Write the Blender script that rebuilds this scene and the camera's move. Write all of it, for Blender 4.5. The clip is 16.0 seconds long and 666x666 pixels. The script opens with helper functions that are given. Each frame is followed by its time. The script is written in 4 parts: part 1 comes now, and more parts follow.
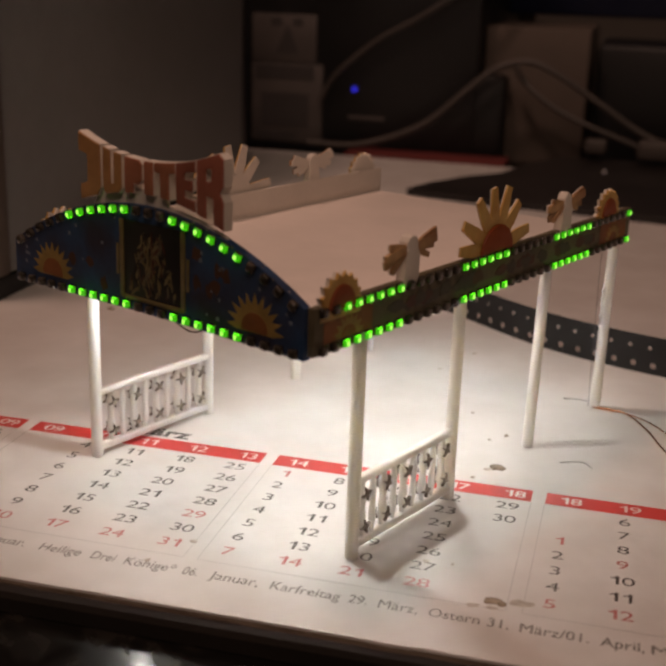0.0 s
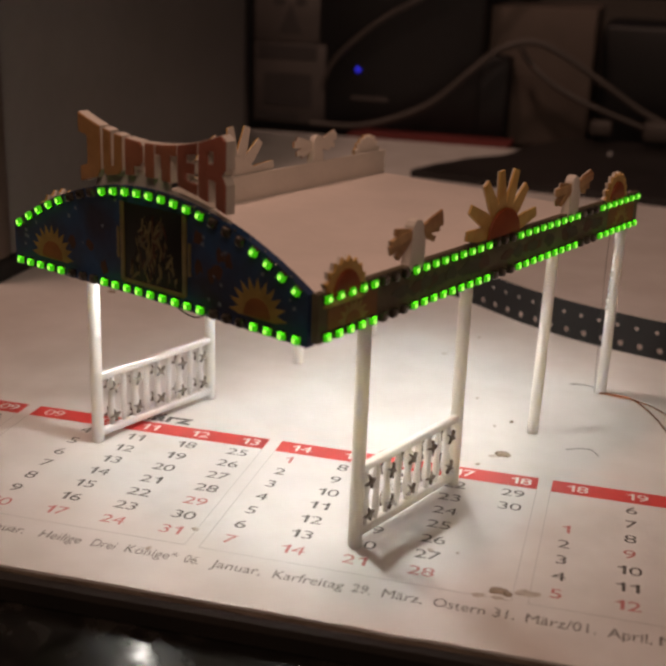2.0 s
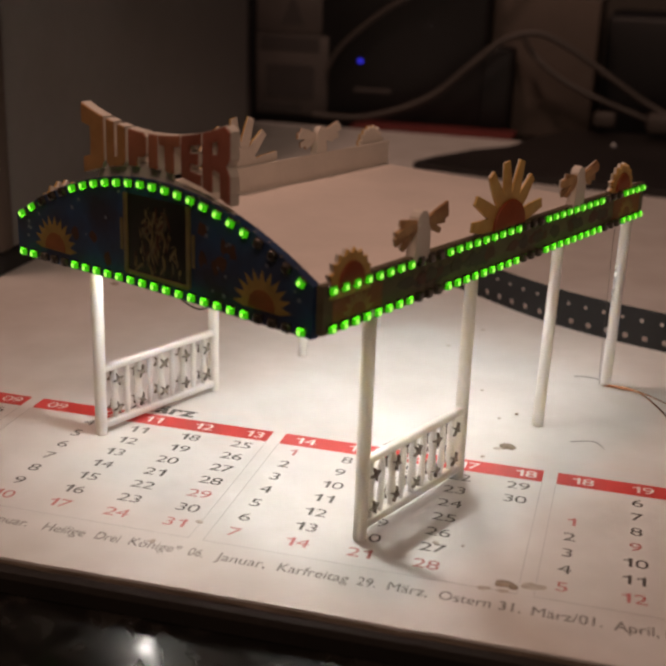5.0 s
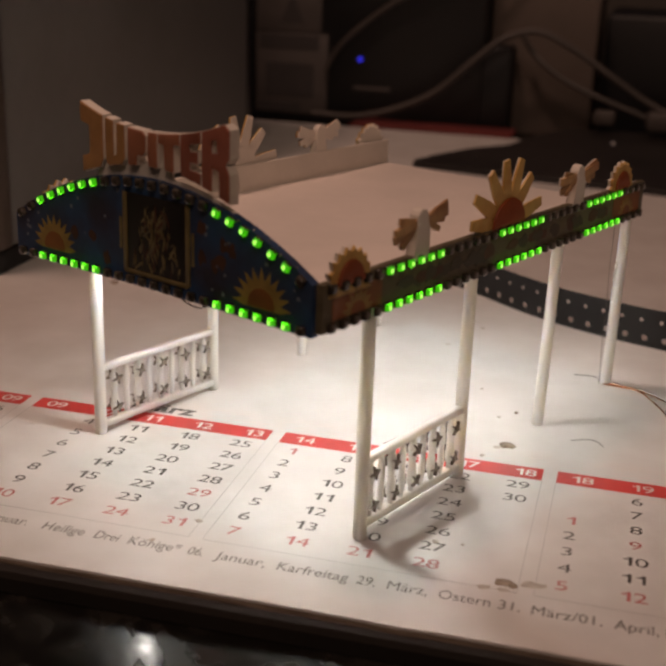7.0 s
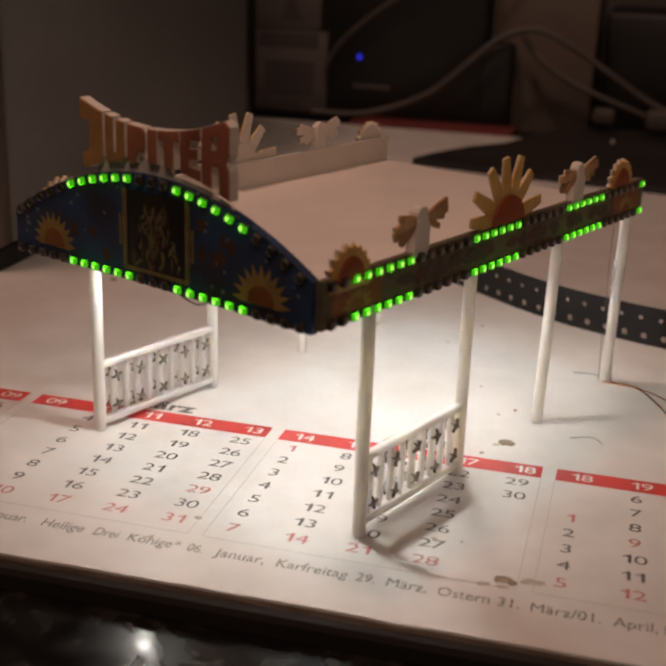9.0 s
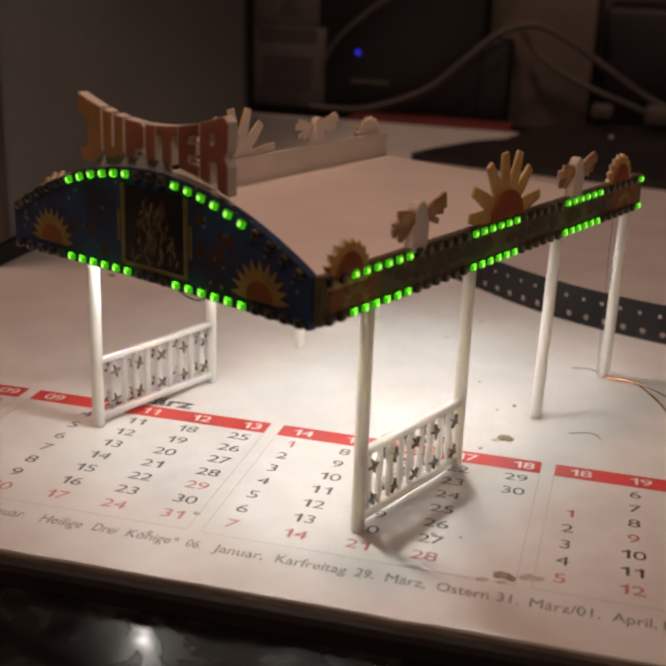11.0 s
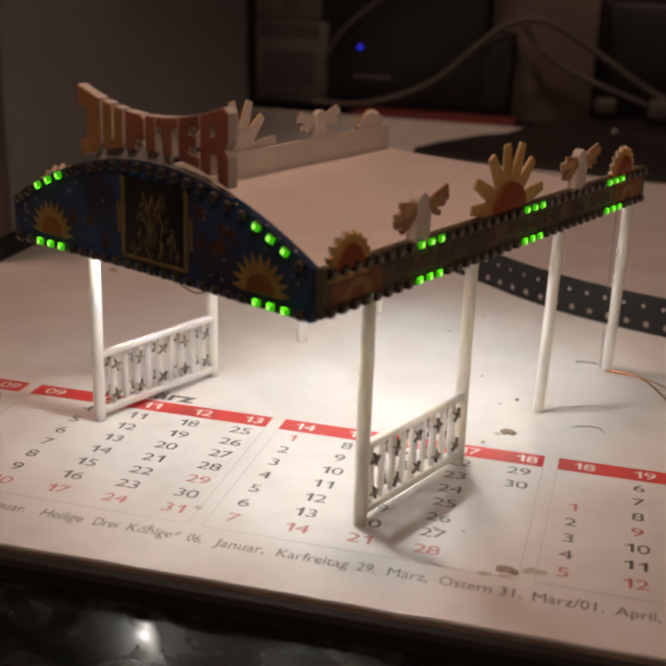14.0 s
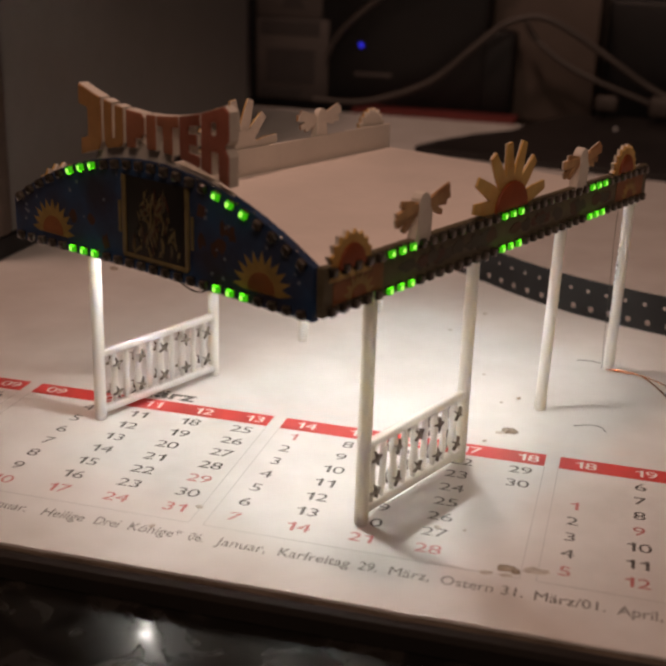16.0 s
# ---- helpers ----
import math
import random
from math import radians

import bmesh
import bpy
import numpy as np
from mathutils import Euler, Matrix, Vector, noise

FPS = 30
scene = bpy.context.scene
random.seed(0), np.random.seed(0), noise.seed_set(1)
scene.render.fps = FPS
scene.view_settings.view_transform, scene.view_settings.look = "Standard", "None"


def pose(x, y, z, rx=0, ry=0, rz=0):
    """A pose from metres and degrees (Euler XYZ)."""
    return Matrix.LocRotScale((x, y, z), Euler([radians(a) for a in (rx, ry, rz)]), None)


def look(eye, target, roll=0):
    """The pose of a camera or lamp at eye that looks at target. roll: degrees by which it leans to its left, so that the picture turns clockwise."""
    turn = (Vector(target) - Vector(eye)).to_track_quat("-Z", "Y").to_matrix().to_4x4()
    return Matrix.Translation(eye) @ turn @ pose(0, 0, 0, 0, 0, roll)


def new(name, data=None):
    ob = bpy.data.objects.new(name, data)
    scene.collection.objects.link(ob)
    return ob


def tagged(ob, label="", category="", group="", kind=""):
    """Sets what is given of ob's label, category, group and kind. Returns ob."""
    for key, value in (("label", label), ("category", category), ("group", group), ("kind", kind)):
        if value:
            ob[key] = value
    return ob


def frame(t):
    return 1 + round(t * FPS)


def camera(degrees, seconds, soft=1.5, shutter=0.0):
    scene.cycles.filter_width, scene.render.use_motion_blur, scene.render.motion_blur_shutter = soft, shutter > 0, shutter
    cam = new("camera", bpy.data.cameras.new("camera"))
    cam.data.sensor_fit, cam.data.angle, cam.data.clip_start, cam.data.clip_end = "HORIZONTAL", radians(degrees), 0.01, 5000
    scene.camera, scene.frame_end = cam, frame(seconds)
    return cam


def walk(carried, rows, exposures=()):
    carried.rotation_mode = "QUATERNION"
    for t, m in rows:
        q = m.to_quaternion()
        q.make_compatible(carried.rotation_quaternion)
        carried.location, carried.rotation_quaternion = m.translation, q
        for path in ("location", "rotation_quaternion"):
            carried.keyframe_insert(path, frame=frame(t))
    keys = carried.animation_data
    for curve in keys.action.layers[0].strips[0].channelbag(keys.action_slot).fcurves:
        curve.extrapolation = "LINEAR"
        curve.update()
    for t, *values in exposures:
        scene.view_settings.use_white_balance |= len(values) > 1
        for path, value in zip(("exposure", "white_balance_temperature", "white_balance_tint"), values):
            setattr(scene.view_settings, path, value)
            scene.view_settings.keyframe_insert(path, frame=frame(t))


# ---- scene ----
# A small tabletop model (H0 fairground pavilion) on a desk-pad calendar. Lengths below are in millimetres unless said.
MM = 0.001

# ---------------------------------------------------------------- camera
cam = camera(32.8, 16.0, soft=3.0)
# a phone lens close to its subject: the model is sharp, the room behind is not
cam.data.dof.use_dof, cam.data.dof.focus_distance, cam.data.dof.aperture_fstop = True, 0.167, 42.0
VIEW = (  # seconds, eye x y z (m), heading, tilt down, roll (degrees)
    (0.0, 0.04899, -0.15794, 0.07307, -14.537, 17.611, 1.950),
    (0.5, 0.04888, -0.15951, 0.07468, -14.786, 17.814, 2.039),
    (1.0, 0.04840, -0.15642, 0.07294, -14.642, 18.311, 2.136),
    (1.5, 0.04839, -0.15575, 0.07277, -14.613, 18.503, 2.067),
    (2.0, 0.04814, -0.15566, 0.07286, -14.615, 18.566, 2.064),
    (2.5, 0.04816, -0.15588, 0.07304, -14.722, 18.635, 2.041),
    (3.0, 0.04795, -0.15540, 0.07263, -14.705, 18.707, 2.035),
    (3.5, 0.04776, -0.15504, 0.07244, -14.750, 18.818, 2.084),
    (4.0, 0.04767, -0.15502, 0.07255, -14.737, 18.900, 2.052),
    (6.5, 0.04759, -0.15512, 0.07250, -14.674, 18.983, 2.002),
    (7.0, 0.04758, -0.15493, 0.07254, -14.676, 19.031, 2.002),
    (7.5, 0.04748, -0.15499, 0.07255, -14.662, 19.097, 1.996),
    (8.0, 0.04744, -0.15495, 0.07250, -14.635, 19.120, 2.008),
    (8.5, 0.04731, -0.15490, 0.07238, -14.569, 19.127, 2.066),
    (9.0, 0.04753, -0.15499, 0.07239, -14.620, 19.118, 2.089),
    (11.5, 0.04740, -0.15463, 0.07220, -14.497, 19.359, 2.103),
    (12.0, 0.04735, -0.15445, 0.07188, -14.470, 19.352, 2.123),
    (12.5, 0.04739, -0.15444, 0.07183, -14.455, 19.394, 2.094),
    (13.0, 0.04742, -0.15424, 0.07193, -14.566, 19.497, 2.024),
    (13.5, 0.04740, -0.15400, 0.07161, -14.665, 19.501, 1.964),
    (14.0, 0.04751, -0.15414, 0.07156, -14.693, 19.503, 1.928),
    (14.5, 0.04733, -0.15413, 0.07157, -14.642, 19.488, 1.925),
    (15.0, 0.04736, -0.15398, 0.07143, -14.673, 19.508, 1.922),
    (15.5, 0.04734, -0.15397, 0.07150, -14.692, 19.559, 1.929),
    (16.0, 0.04740, -0.15394, 0.07164, -14.736, 19.617, 1.902),
)


def view_pose(x, y, z, heading, tilt, roll):
    a, b = radians(heading), radians(tilt)
    way = Vector((math.sin(a) * math.cos(b), math.cos(a) * math.cos(b), -math.sin(b)))
    eye = Vector((x, y, z))
    return look(eye, eye + way, roll)


walk(cam, [(row[0], view_pose(*row[1:])) for row in VIEW], exposures=((0.0, 0.0), (16.0, 0.0)))

# ---------------------------------------------------------------- light
world = bpy.data.worlds.new("night_room")
scene.world = world
world.use_nodes = True
world.node_tree.nodes["Background"].inputs[0].default_value = (0.9, 0.75, 0.65, 1)
world.node_tree.nodes["Background"].inputs[1].default_value = 0.05


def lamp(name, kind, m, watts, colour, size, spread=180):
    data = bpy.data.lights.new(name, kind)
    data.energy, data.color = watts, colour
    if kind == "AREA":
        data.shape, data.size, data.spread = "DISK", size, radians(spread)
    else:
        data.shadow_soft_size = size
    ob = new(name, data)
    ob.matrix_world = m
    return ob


TURN = -23.0  # the model stands turned on the pad


def model(x, y, z):
    """A place of the model's own plan, in metres of the world."""
    a = radians(TURN)
    return Vector(((18.9 + x * math.cos(a) - y * math.sin(a)) * MM, (-27.2 + x * math.sin(a) + y * math.cos(a)) * MM, z * MM))


LED_SPOTS = ((-41.6, -0.2), (-10.2, 0.6), (-37.0, 32.0), (-10.8, 34.3), (-38.0, 64.0), (-11.0, 66.0))
for spot, watts in zip(LED_SPOTS, (0.0031, 0.0042, 0.0036, 0.0050, 0.0031, 0.0027)):
    x, y, z = model(*spot, 28.9)
    lamp("white_led_light", "AREA", look((x, y, z), (x, y, 0.0)), watts, (1.0, 0.955, 0.88), 0.0022, 150)
lamp("desk_lamp_light", "AREA", look((-0.13, 0.03, 0.54), (0.0, 0.0, 0.0)), 0.80, (1.0, 0.60, 0.455), 0.07)
# unseen fill lamp on the viewer's side, added to brighten upright faces
lamp("front_fill_light", "AREA", look((0.30, -1.10, 1.40), (0.0, 0.0, 0.0)), 5.6, (1.0, 0.665, 0.50), 0.6)


# ---------------------------------------------------------------- materials
def material(name, colour, rough=0.5, metal=0.0, spread=0.15, grain=400.0, bump=0.1, coat=0.0, second=None, spots=60.0,
             transmission=0.0, rough_spread=0.1, per_piece=0.0, depth=0.0):
    """A surface with grain and larger stains, both in metres of the thing's own space."""
    mat = bpy.data.materials.new(name)
    mat.use_nodes = True
    nt = mat.node_tree
    n, link = nt.nodes, nt.links.new
    b = n["Principled BSDF"]
    co = n.new("ShaderNodeTexCoord")
    fine = n.new("ShaderNodeTexNoise")
    fine.inputs["Scale"].default_value, fine.inputs["Detail"].default_value = grain, 5
    big = n.new("ShaderNodeTexNoise")
    big.inputs["Scale"].default_value, big.inputs["Detail"].default_value = spots, 4
    link(co.outputs["Object"], fine.inputs["Vector"])
    link(co.outputs["Object"], big.inputs["Vector"])
    ramp = n.new("ShaderNodeValToRGB")
    lo = second or tuple(c * (1 - spread) for c in colour)
    ramp.color_ramp.elements[0].position, ramp.color_ramp.elements[1].position = 0.32, 0.62
    ramp.color_ramp.elements[0].color, ramp.color_ramp.elements[1].color = (*lo, 1), (*colour, 1)
    link(big.outputs["Fac"], ramp.inputs["Fac"])
    mix = n.new("ShaderNodeMix")
    mix.data_type, mix.blend_type = "RGBA", "MULTIPLY"
    mix.inputs["Factor"].default_value = 1.0
    tone = n.new("ShaderNodeMapRange")
    tone.inputs["To Min"].default_value, tone.inputs["To Max"].default_value = 1 - spread * 0.8, 1 + spread * 0.3
    link(fine.outputs["Fac"], tone.inputs["Value"])
    link(ramp.outputs["Color"], mix.inputs["A"])
    link(tone.outputs["Result"], mix.inputs["B"])
    out = mix.outputs["Result"]
    if per_piece:
        info = n.new("ShaderNodeObjectInfo")
        vary = n.new("ShaderNodeMapRange")
        vary.inputs["To Min"].default_value, vary.inputs["To Max"].default_value = 1 - per_piece, 1 + per_piece * 0.4
        link(info.outputs["Random"], vary.inputs["Value"])
        mix2 = n.new("ShaderNodeMix")
        mix2.data_type, mix2.blend_type = "RGBA", "MULTIPLY"
        mix2.inputs["Factor"].default_value = 1.0
        link(out, mix2.inputs["A"])
        link(vary.outputs["Result"], mix2.inputs["B"])
        out = mix2.outputs["Result"]
    link(out, b.inputs["Base Color"])
    gloss = n.new("ShaderNodeMapRange")
    gloss.inputs["To Min"].default_value, gloss.inputs["To Max"].default_value = max(rough - rough_spread, 0.02), min(rough + rough_spread, 1)
    link(big.outputs["Fac"], gloss.inputs["Value"])
    link(gloss.outputs["Result"], b.inputs["Roughness"])
    b.inputs["Metallic"].default_value = metal
    if depth:
        b.inputs["Subsurface Weight"].default_value = 1.0
        b.inputs["Subsurface Radius"].default_value = (1.0, 0.93, 0.78)
        b.inputs["Subsurface Scale"].default_value = depth
    b.inputs["Coat Weight"].default_value = coat
    b.inputs["Transmission Weight"].default_value = transmission
    if bump:
        bm_node = n.new("ShaderNodeBump")
        bm_node.inputs["Strength"].default_value, bm_node.inputs["Distance"].default_value = bump, 0.0002
        link(fine.outputs["Fac"], bm_node.inputs["Height"])
        link(bm_node.outputs["Normal"], b.inputs["Normal"])
    return mat


def glow(name, colour, strength, base):
    mat = bpy.data.materials.new(name)
    mat.use_nodes = True
    b = mat.node_tree.nodes["Principled BSDF"]
    b.inputs["Base Color"].default_value = (*base, 1)
    b.inputs["Emission Color"].default_value = (*colour, 1)
    b.inputs["Emission Strength"].default_value = strength
    b.inputs["Roughness"].default_value = 0.3
    return mat


def smeared_gloss(name):
    """Black varnish with wiped smears and fine dust that blur its reflections here and there."""
    mat = bpy.data.materials.new(name)
    mat.use_nodes = True
    n, link = mat.node_tree.nodes, mat.node_tree.links.new
    b = n["Principled BSDF"]
    co = n.new("ShaderNodeTexCoord")
    smear = n.new("ShaderNodeTexNoise")
    smear.inputs["Scale"].default_value, smear.inputs["Detail"].default_value, smear.inputs["Distortion"].default_value = 130, 6, 1.6
    dust = n.new("ShaderNodeTexNoise")
    dust.inputs["Scale"].default_value, dust.inputs["Detail"].default_value = 2600, 3
    link(co.outputs["Object"], smear.inputs["Vector"])
    link(co.outputs["Object"], dust.inputs["Vector"])
    tone = n.new("ShaderNodeValToRGB")
    tone.color_ramp.elements[0].position, tone.color_ramp.elements[1].position = 0.45, 0.8
    tone.color_ramp.elements[0].color, tone.color_ramp.elements[1].color = (0.006, 0.0055, 0.005, 1), (0.022, 0.020, 0.017, 1)
    link(smear.outputs["Fac"], tone.inputs["Fac"])
    link(tone.outputs["Color"], b.inputs["Base Color"])
    gloss = n.new("ShaderNodeMapRange")
    gloss.inputs["From Min"].default_value, gloss.inputs["From Max"].default_value = 0.35, 0.68
    gloss.inputs["To Min"].default_value, gloss.inputs["To Max"].default_value = 0.13, 0.32
    link(smear.outputs["Fac"], gloss.inputs["Value"])
    link(gloss.outputs["Result"], b.inputs["Roughness"])
    b.inputs["Specular IOR Level"].default_value = 0.15
    relief = n.new("ShaderNodeBump")
    relief.inputs["Strength"].default_value, relief.inputs["Distance"].default_value = 0.06, 0.0001
    link(dust.outputs["Fac"], relief.inputs["Height"])
    link(relief.outputs["Normal"], b.inputs["Normal"])
    return mat


PAPER = material("calendar_paper", (0.71, 0.70, 0.685), 0.42, spread=0.09, grain=260, spots=75, bump=0.12, second=(0.63, 0.612, 0.59))
PAPER_EDGE = material("brown_paper_edge", (0.15, 0.118, 0.09), 0.8, spread=0.3, grain=2500, spots=150, second=(0.085, 0.063, 0.046))
BLACK_BOARD = material("black_leatherette_edge", (0.016, 0.011, 0.008), 0.85, spread=0.4, grain=800, spots=90, bump=0.25)
INK = material("grey_black_ink", (0.10, 0.092, 0.088), 0.5, spread=0.25, grain=1500, bump=0)
RED_INK = material("red_ink", (0.62, 0.06, 0.055), 0.45, spread=0.12, grain=1200, bump=0)
WHITE_INK = material("white_print", (0.8, 0.78, 0.76), 0.45, spread=0.05, bump=0)
TEXT_INK = material("thin_grey_ink", (0.19, 0.175, 0.165), 0.5, spread=0.25, grain=1500, bump=0)
RED_DIGIT = material("red_digit_ink", (0.54, 0.17, 0.165), 0.5, spread=0.15, grain=1500, bump=0)
GREY_LINE = material("pale_grey_rule", (0.54, 0.53, 0.52), 0.5, spread=0.1, bump=0)
STAIN = material("brown_stain", (0.54, 0.49, 0.43), 0.4, spread=0.3, grain=900, spots=500, second=(0.38, 0.33, 0.28), bump=0.1)
GLUE = material("dirty_glue", (0.46, 0.39, 0.31), 0.12, spread=0.3, grain=900, spots=300, coat=0.6, bump=0.3)
WHITE_PLASTIC = material("white_plastic", (0.86, 0.84, 0.77), 0.42, spread=0.06, grain=700, spots=150, bump=0.15, depth=0.0040)
RAIL_PLASTIC = material("white_railing_plastic", (0.84, 0.82, 0.76), 0.4, spread=0.08, grain=900, spots=200, bump=0.15, depth=0.0035)
DARK_FLOWER = material("tarnished_flower_paint", (0.28, 0.245, 0.20), 0.45, spread=0.5, grain=900, spots=600, second=(0.07, 0.06, 0.05))
ROOF_WHITE = material("white_styrene_sheet", (0.86, 0.79, 0.74), 0.5, spread=0.06, grain=500, spots=70, second=(0.80, 0.74, 0.69), bump=0.05)
BACK_WHITE = material("bare_printed_plastic", (0.82, 0.76, 0.68), 0.6, spread=0.08, grain=1200, spots=120, bump=0.2)
NAVY = material("dark_blue_star_print", (0.028, 0.085, 0.21), 0.5, spread=0.4, grain=700, spots=140, second=(0.032, 0.030, 0.055), bump=0.2)
STAR = material("pale_star_print", (0.22, 0.24, 0.30), 0.5, spread=0.2, bump=0)
RUST = material("rusty_red_print", (0.10, 0.038, 0.022), 0.5, spread=0.4, grain=700, spots=300, bump=0.1)
OLIVE = material("dark_olive_print", (0.15, 0.125, 0.07), 0.5, spread=0.4, grain=600, spots=160, second=(0.085, 0.07, 0.045), bump=0.2)
PRINT_YELLOW = material("dull_yellow_print", (0.43, 0.28, 0.075), 0.5, spread=0.35, grain=600, spots=300, bump=0.15)
OLIVE_DARK = material("darker_olive_print", (0.065, 0.058, 0.036), 0.5, spread=0.4, grain=600, spots=200, bump=0.2)
AMBER = material("amber_sun_print", (0.32, 0.11, 0.03), 0.5, spread=0.35, grain=600, spots=200, bump=0.15)
SUN_YELLOW = material("sun_yellow_paint", (0.72, 0.50, 0.16), 0.5, spread=0.25, grain=700, spots=220, second=(0.60, 0.32, 0.07), bump=0.2, per_piece=0.12)
SUN_ORANGE = material("sun_orange_paint", (0.36, 0.075, 0.018), 0.55, spread=0.3, grain=700, spots=220, bump=0.2)
LEAF_BROWN = material("golden_brown_leaf_paint", (0.62, 0.40, 0.19), 0.55, spread=0.35, grain=600, spots=300, second=(0.44, 0.22, 0.10), bump=0.25, per_piece=0.3)
LETTER_ORANGE = material("letter_orange_paint", (0.60, 0.24, 0.13), 0.5, spread=0.25, grain=600, spots=120, bump=0.2, per_piece=0.2)
LETTER_YELLOW = material("letter_amber_paint", (0.64, 0.34, 0.13), 0.5, spread=0.3, grain=600, spots=160, bump=0.2, per_piece=0.15)
LETTER_RED = material("letter_red_brown_paint", (0.44, 0.15, 0.095), 0.5, spread=0.25, grain=600, spots=120, bump=0.2, per_piece=0.2)
GOLD = material("dull_gold_print", (0.26, 0.20, 0.085), 0.45, spread=0.4, grain=600, spots=400, bump=0.2)
BLACK_PRINT = material("black_print", (0.014, 0.012, 0.010), 0.5, spread=0.4, grain=600)
BEAD_OFF = material("unlit_led_resin", (0.105, 0.088, 0.07), 0.25, spread=0.6, grain=1500, spots=900, coat=0.7, bump=0.5, per_piece=0.5)
BEAD_LIT = glow("lit_green_led", (0.08, 0.78, 0.004), 0.50, (0.02, 0.10, 0.01))
BEAD_SIDE = glow("lit_green_led_side", (0.08, 0.78, 0.004), 3.2, (0.02, 0.10, 0.01))
BEAD_CORE = glow("lit_green_led_core", (0.42, 1.0, 0.12), 1.6, (0.05, 0.12, 0.02))
LED_WHITE = glow("lit_white_led", (1.0, 0.95, 0.85), 75.0, (0.8, 0.8, 0.8))
DESK_BLACK = smeared_gloss("black_glossy_desk")
TAPE_BLACK = material("black_carrier_tape", (0.016, 0.016, 0.017), 0.75, spread=0.3, grain=800)
GLINT_METAL = material("bright_glint_metal", (0.75, 0.72, 0.68), 0.22, metal=1.0, spread=0.25, grain=2500, bump=0.4)
COPPER = material("copper_wire", (0.80, 0.36, 0.20), 0.25, metal=1.0, spread=0.2, grain=900)
CASE_GREY = material("grey_case_paint", (0.19, 0.192, 0.19), 0.55, spread=0.12, grain=300, spots=25, bump=0.05)
CASE_BLACK = material("black_case_plastic", (0.010, 0.010, 0.011), 0.45, spread=0.3, grain=300, spots=30)
LABEL_GREY = material("worn_paper_label", (0.085, 0.074, 0.070), 0.6, spread=0.15, grain=300, spots=60)
LABEL_DARK = material("label_print", (0.05, 0.045, 0.045), 0.6, spread=0.2, bump=0)
CARD_BROWN = material("brown_cardboard", (0.115, 0.09, 0.075), 0.75, spread=0.2, grain=250, spots=30)
SCREEN_BLUE = material("dark_blue_plastic", (0.012, 0.016, 0.04), 0.35, spread=0.3, grain=200, spots=20)
CABLE_GREY = material("grey_cable_jacket", (0.075, 0.064, 0.058), 0.5, spread=0.15, grain=300, spots=60)
MAT_DARK = material("dark_mat", (0.026, 0.022, 0.021), 0.45, spread=0.4, grain=300, spots=25, bump=0.15)
RED_CLOTH = material("dull_red_card", (0.17, 0.03, 0.028), 0.7, spread=0.3, grain=300, spots=30)
BLUE_GLOW = glow("blue_indicator", (0.03, 0.03, 1.0), 0.7, (0.05, 0.05, 0.3))
WALL_PAINT = material("room_wall_paint", (0.25, 0.22, 0.20), 0.8, spread=0.1, grain=60, spots=4)
FLOOR_BROWN = material("room_floor_wood", (0.13, 0.09, 0.06), 0.5, spread=0.3, grain=40, spots=6)


# ---------------------------------------------------------------- mesh tools
def mesh_from(name, bm, mats, smooth=True, angle=25):
    """bm in millimetres becomes a mesh in metres."""
    bmesh.ops.scale(bm, vec=(MM, MM, MM), verts=bm.verts)
    bmesh.ops.recalc_face_normals(bm, faces=bm.faces)
    if smooth:
        for f in bm.faces:
            f.smooth = True
        for e in bm.edges:
            if len(e.link_faces) == 2 and e.calc_face_angle(0) > radians(angle):
                e.smooth = False
    data = bpy.data.meshes.new(name)
    bm.to_mesh(data)
    bm.free()
    for mat in mats if isinstance(mats, (list, tuple)) else [mats]:
        data.materials.append(mat)
    return data


def part(name, bm, mat, parent=None, label="", m=None, smooth=True):
    ob = new(name, bm if isinstance(bm, bpy.types.Mesh) else mesh_from(name, bm, mat, smooth))
    ob.parent = parent
    if m is not None:
        ob.matrix_basis = m
    if label:
        tagged(ob, label)
    return ob


def mm_pose(x, y, z, rx=0, ry=0, rz=0):
    return pose(x * MM, y * MM, z * MM, rx, ry, rz)


def add_box(bm, x0, x1, y0, y1, z0, z1, bevel=0.0, segments=2):
    ret = bmesh.ops.create_cube(bm, size=1.0)
    vs = ret["verts"]
    bmesh.ops.scale(bm, vec=(x1 - x0, y1 - y0, z1 - z0), verts=vs)
    bmesh.ops.translate(bm, vec=((x0 + x1) / 2, (y0 + y1) / 2, (z0 + z1) / 2), verts=vs)
    if bevel:
        es = list({e for v in vs for e in v.link_edges})
        bmesh.ops.bevel(bm, geom=es, offset=bevel, segments=segments, affect="EDGES", profile=0.5)
    return bm


def box(*a, **k):
    return add_box(bmesh.new(), *a, **k)


def add_rings(bm, rings, sides=16):
    """A turned body round z: rings of (radius, z), closed at both ends."""
    loops = []
    for r, z in rings:
        loops.append([bm.verts.new((r * math.cos(2 * math.pi * i / sides), r * math.sin(2 * math.pi * i / sides), z)) for i in range(sides)])
    for a, b in zip(loops, loops[1:]):
        for i in range(sides):
            bm.faces.new((a[i], a[(i + 1) % sides], b[(i + 1) % sides], b[i]))
    bm.faces.new(loops[0])
    bm.faces.new(loops[-1])
    return bm


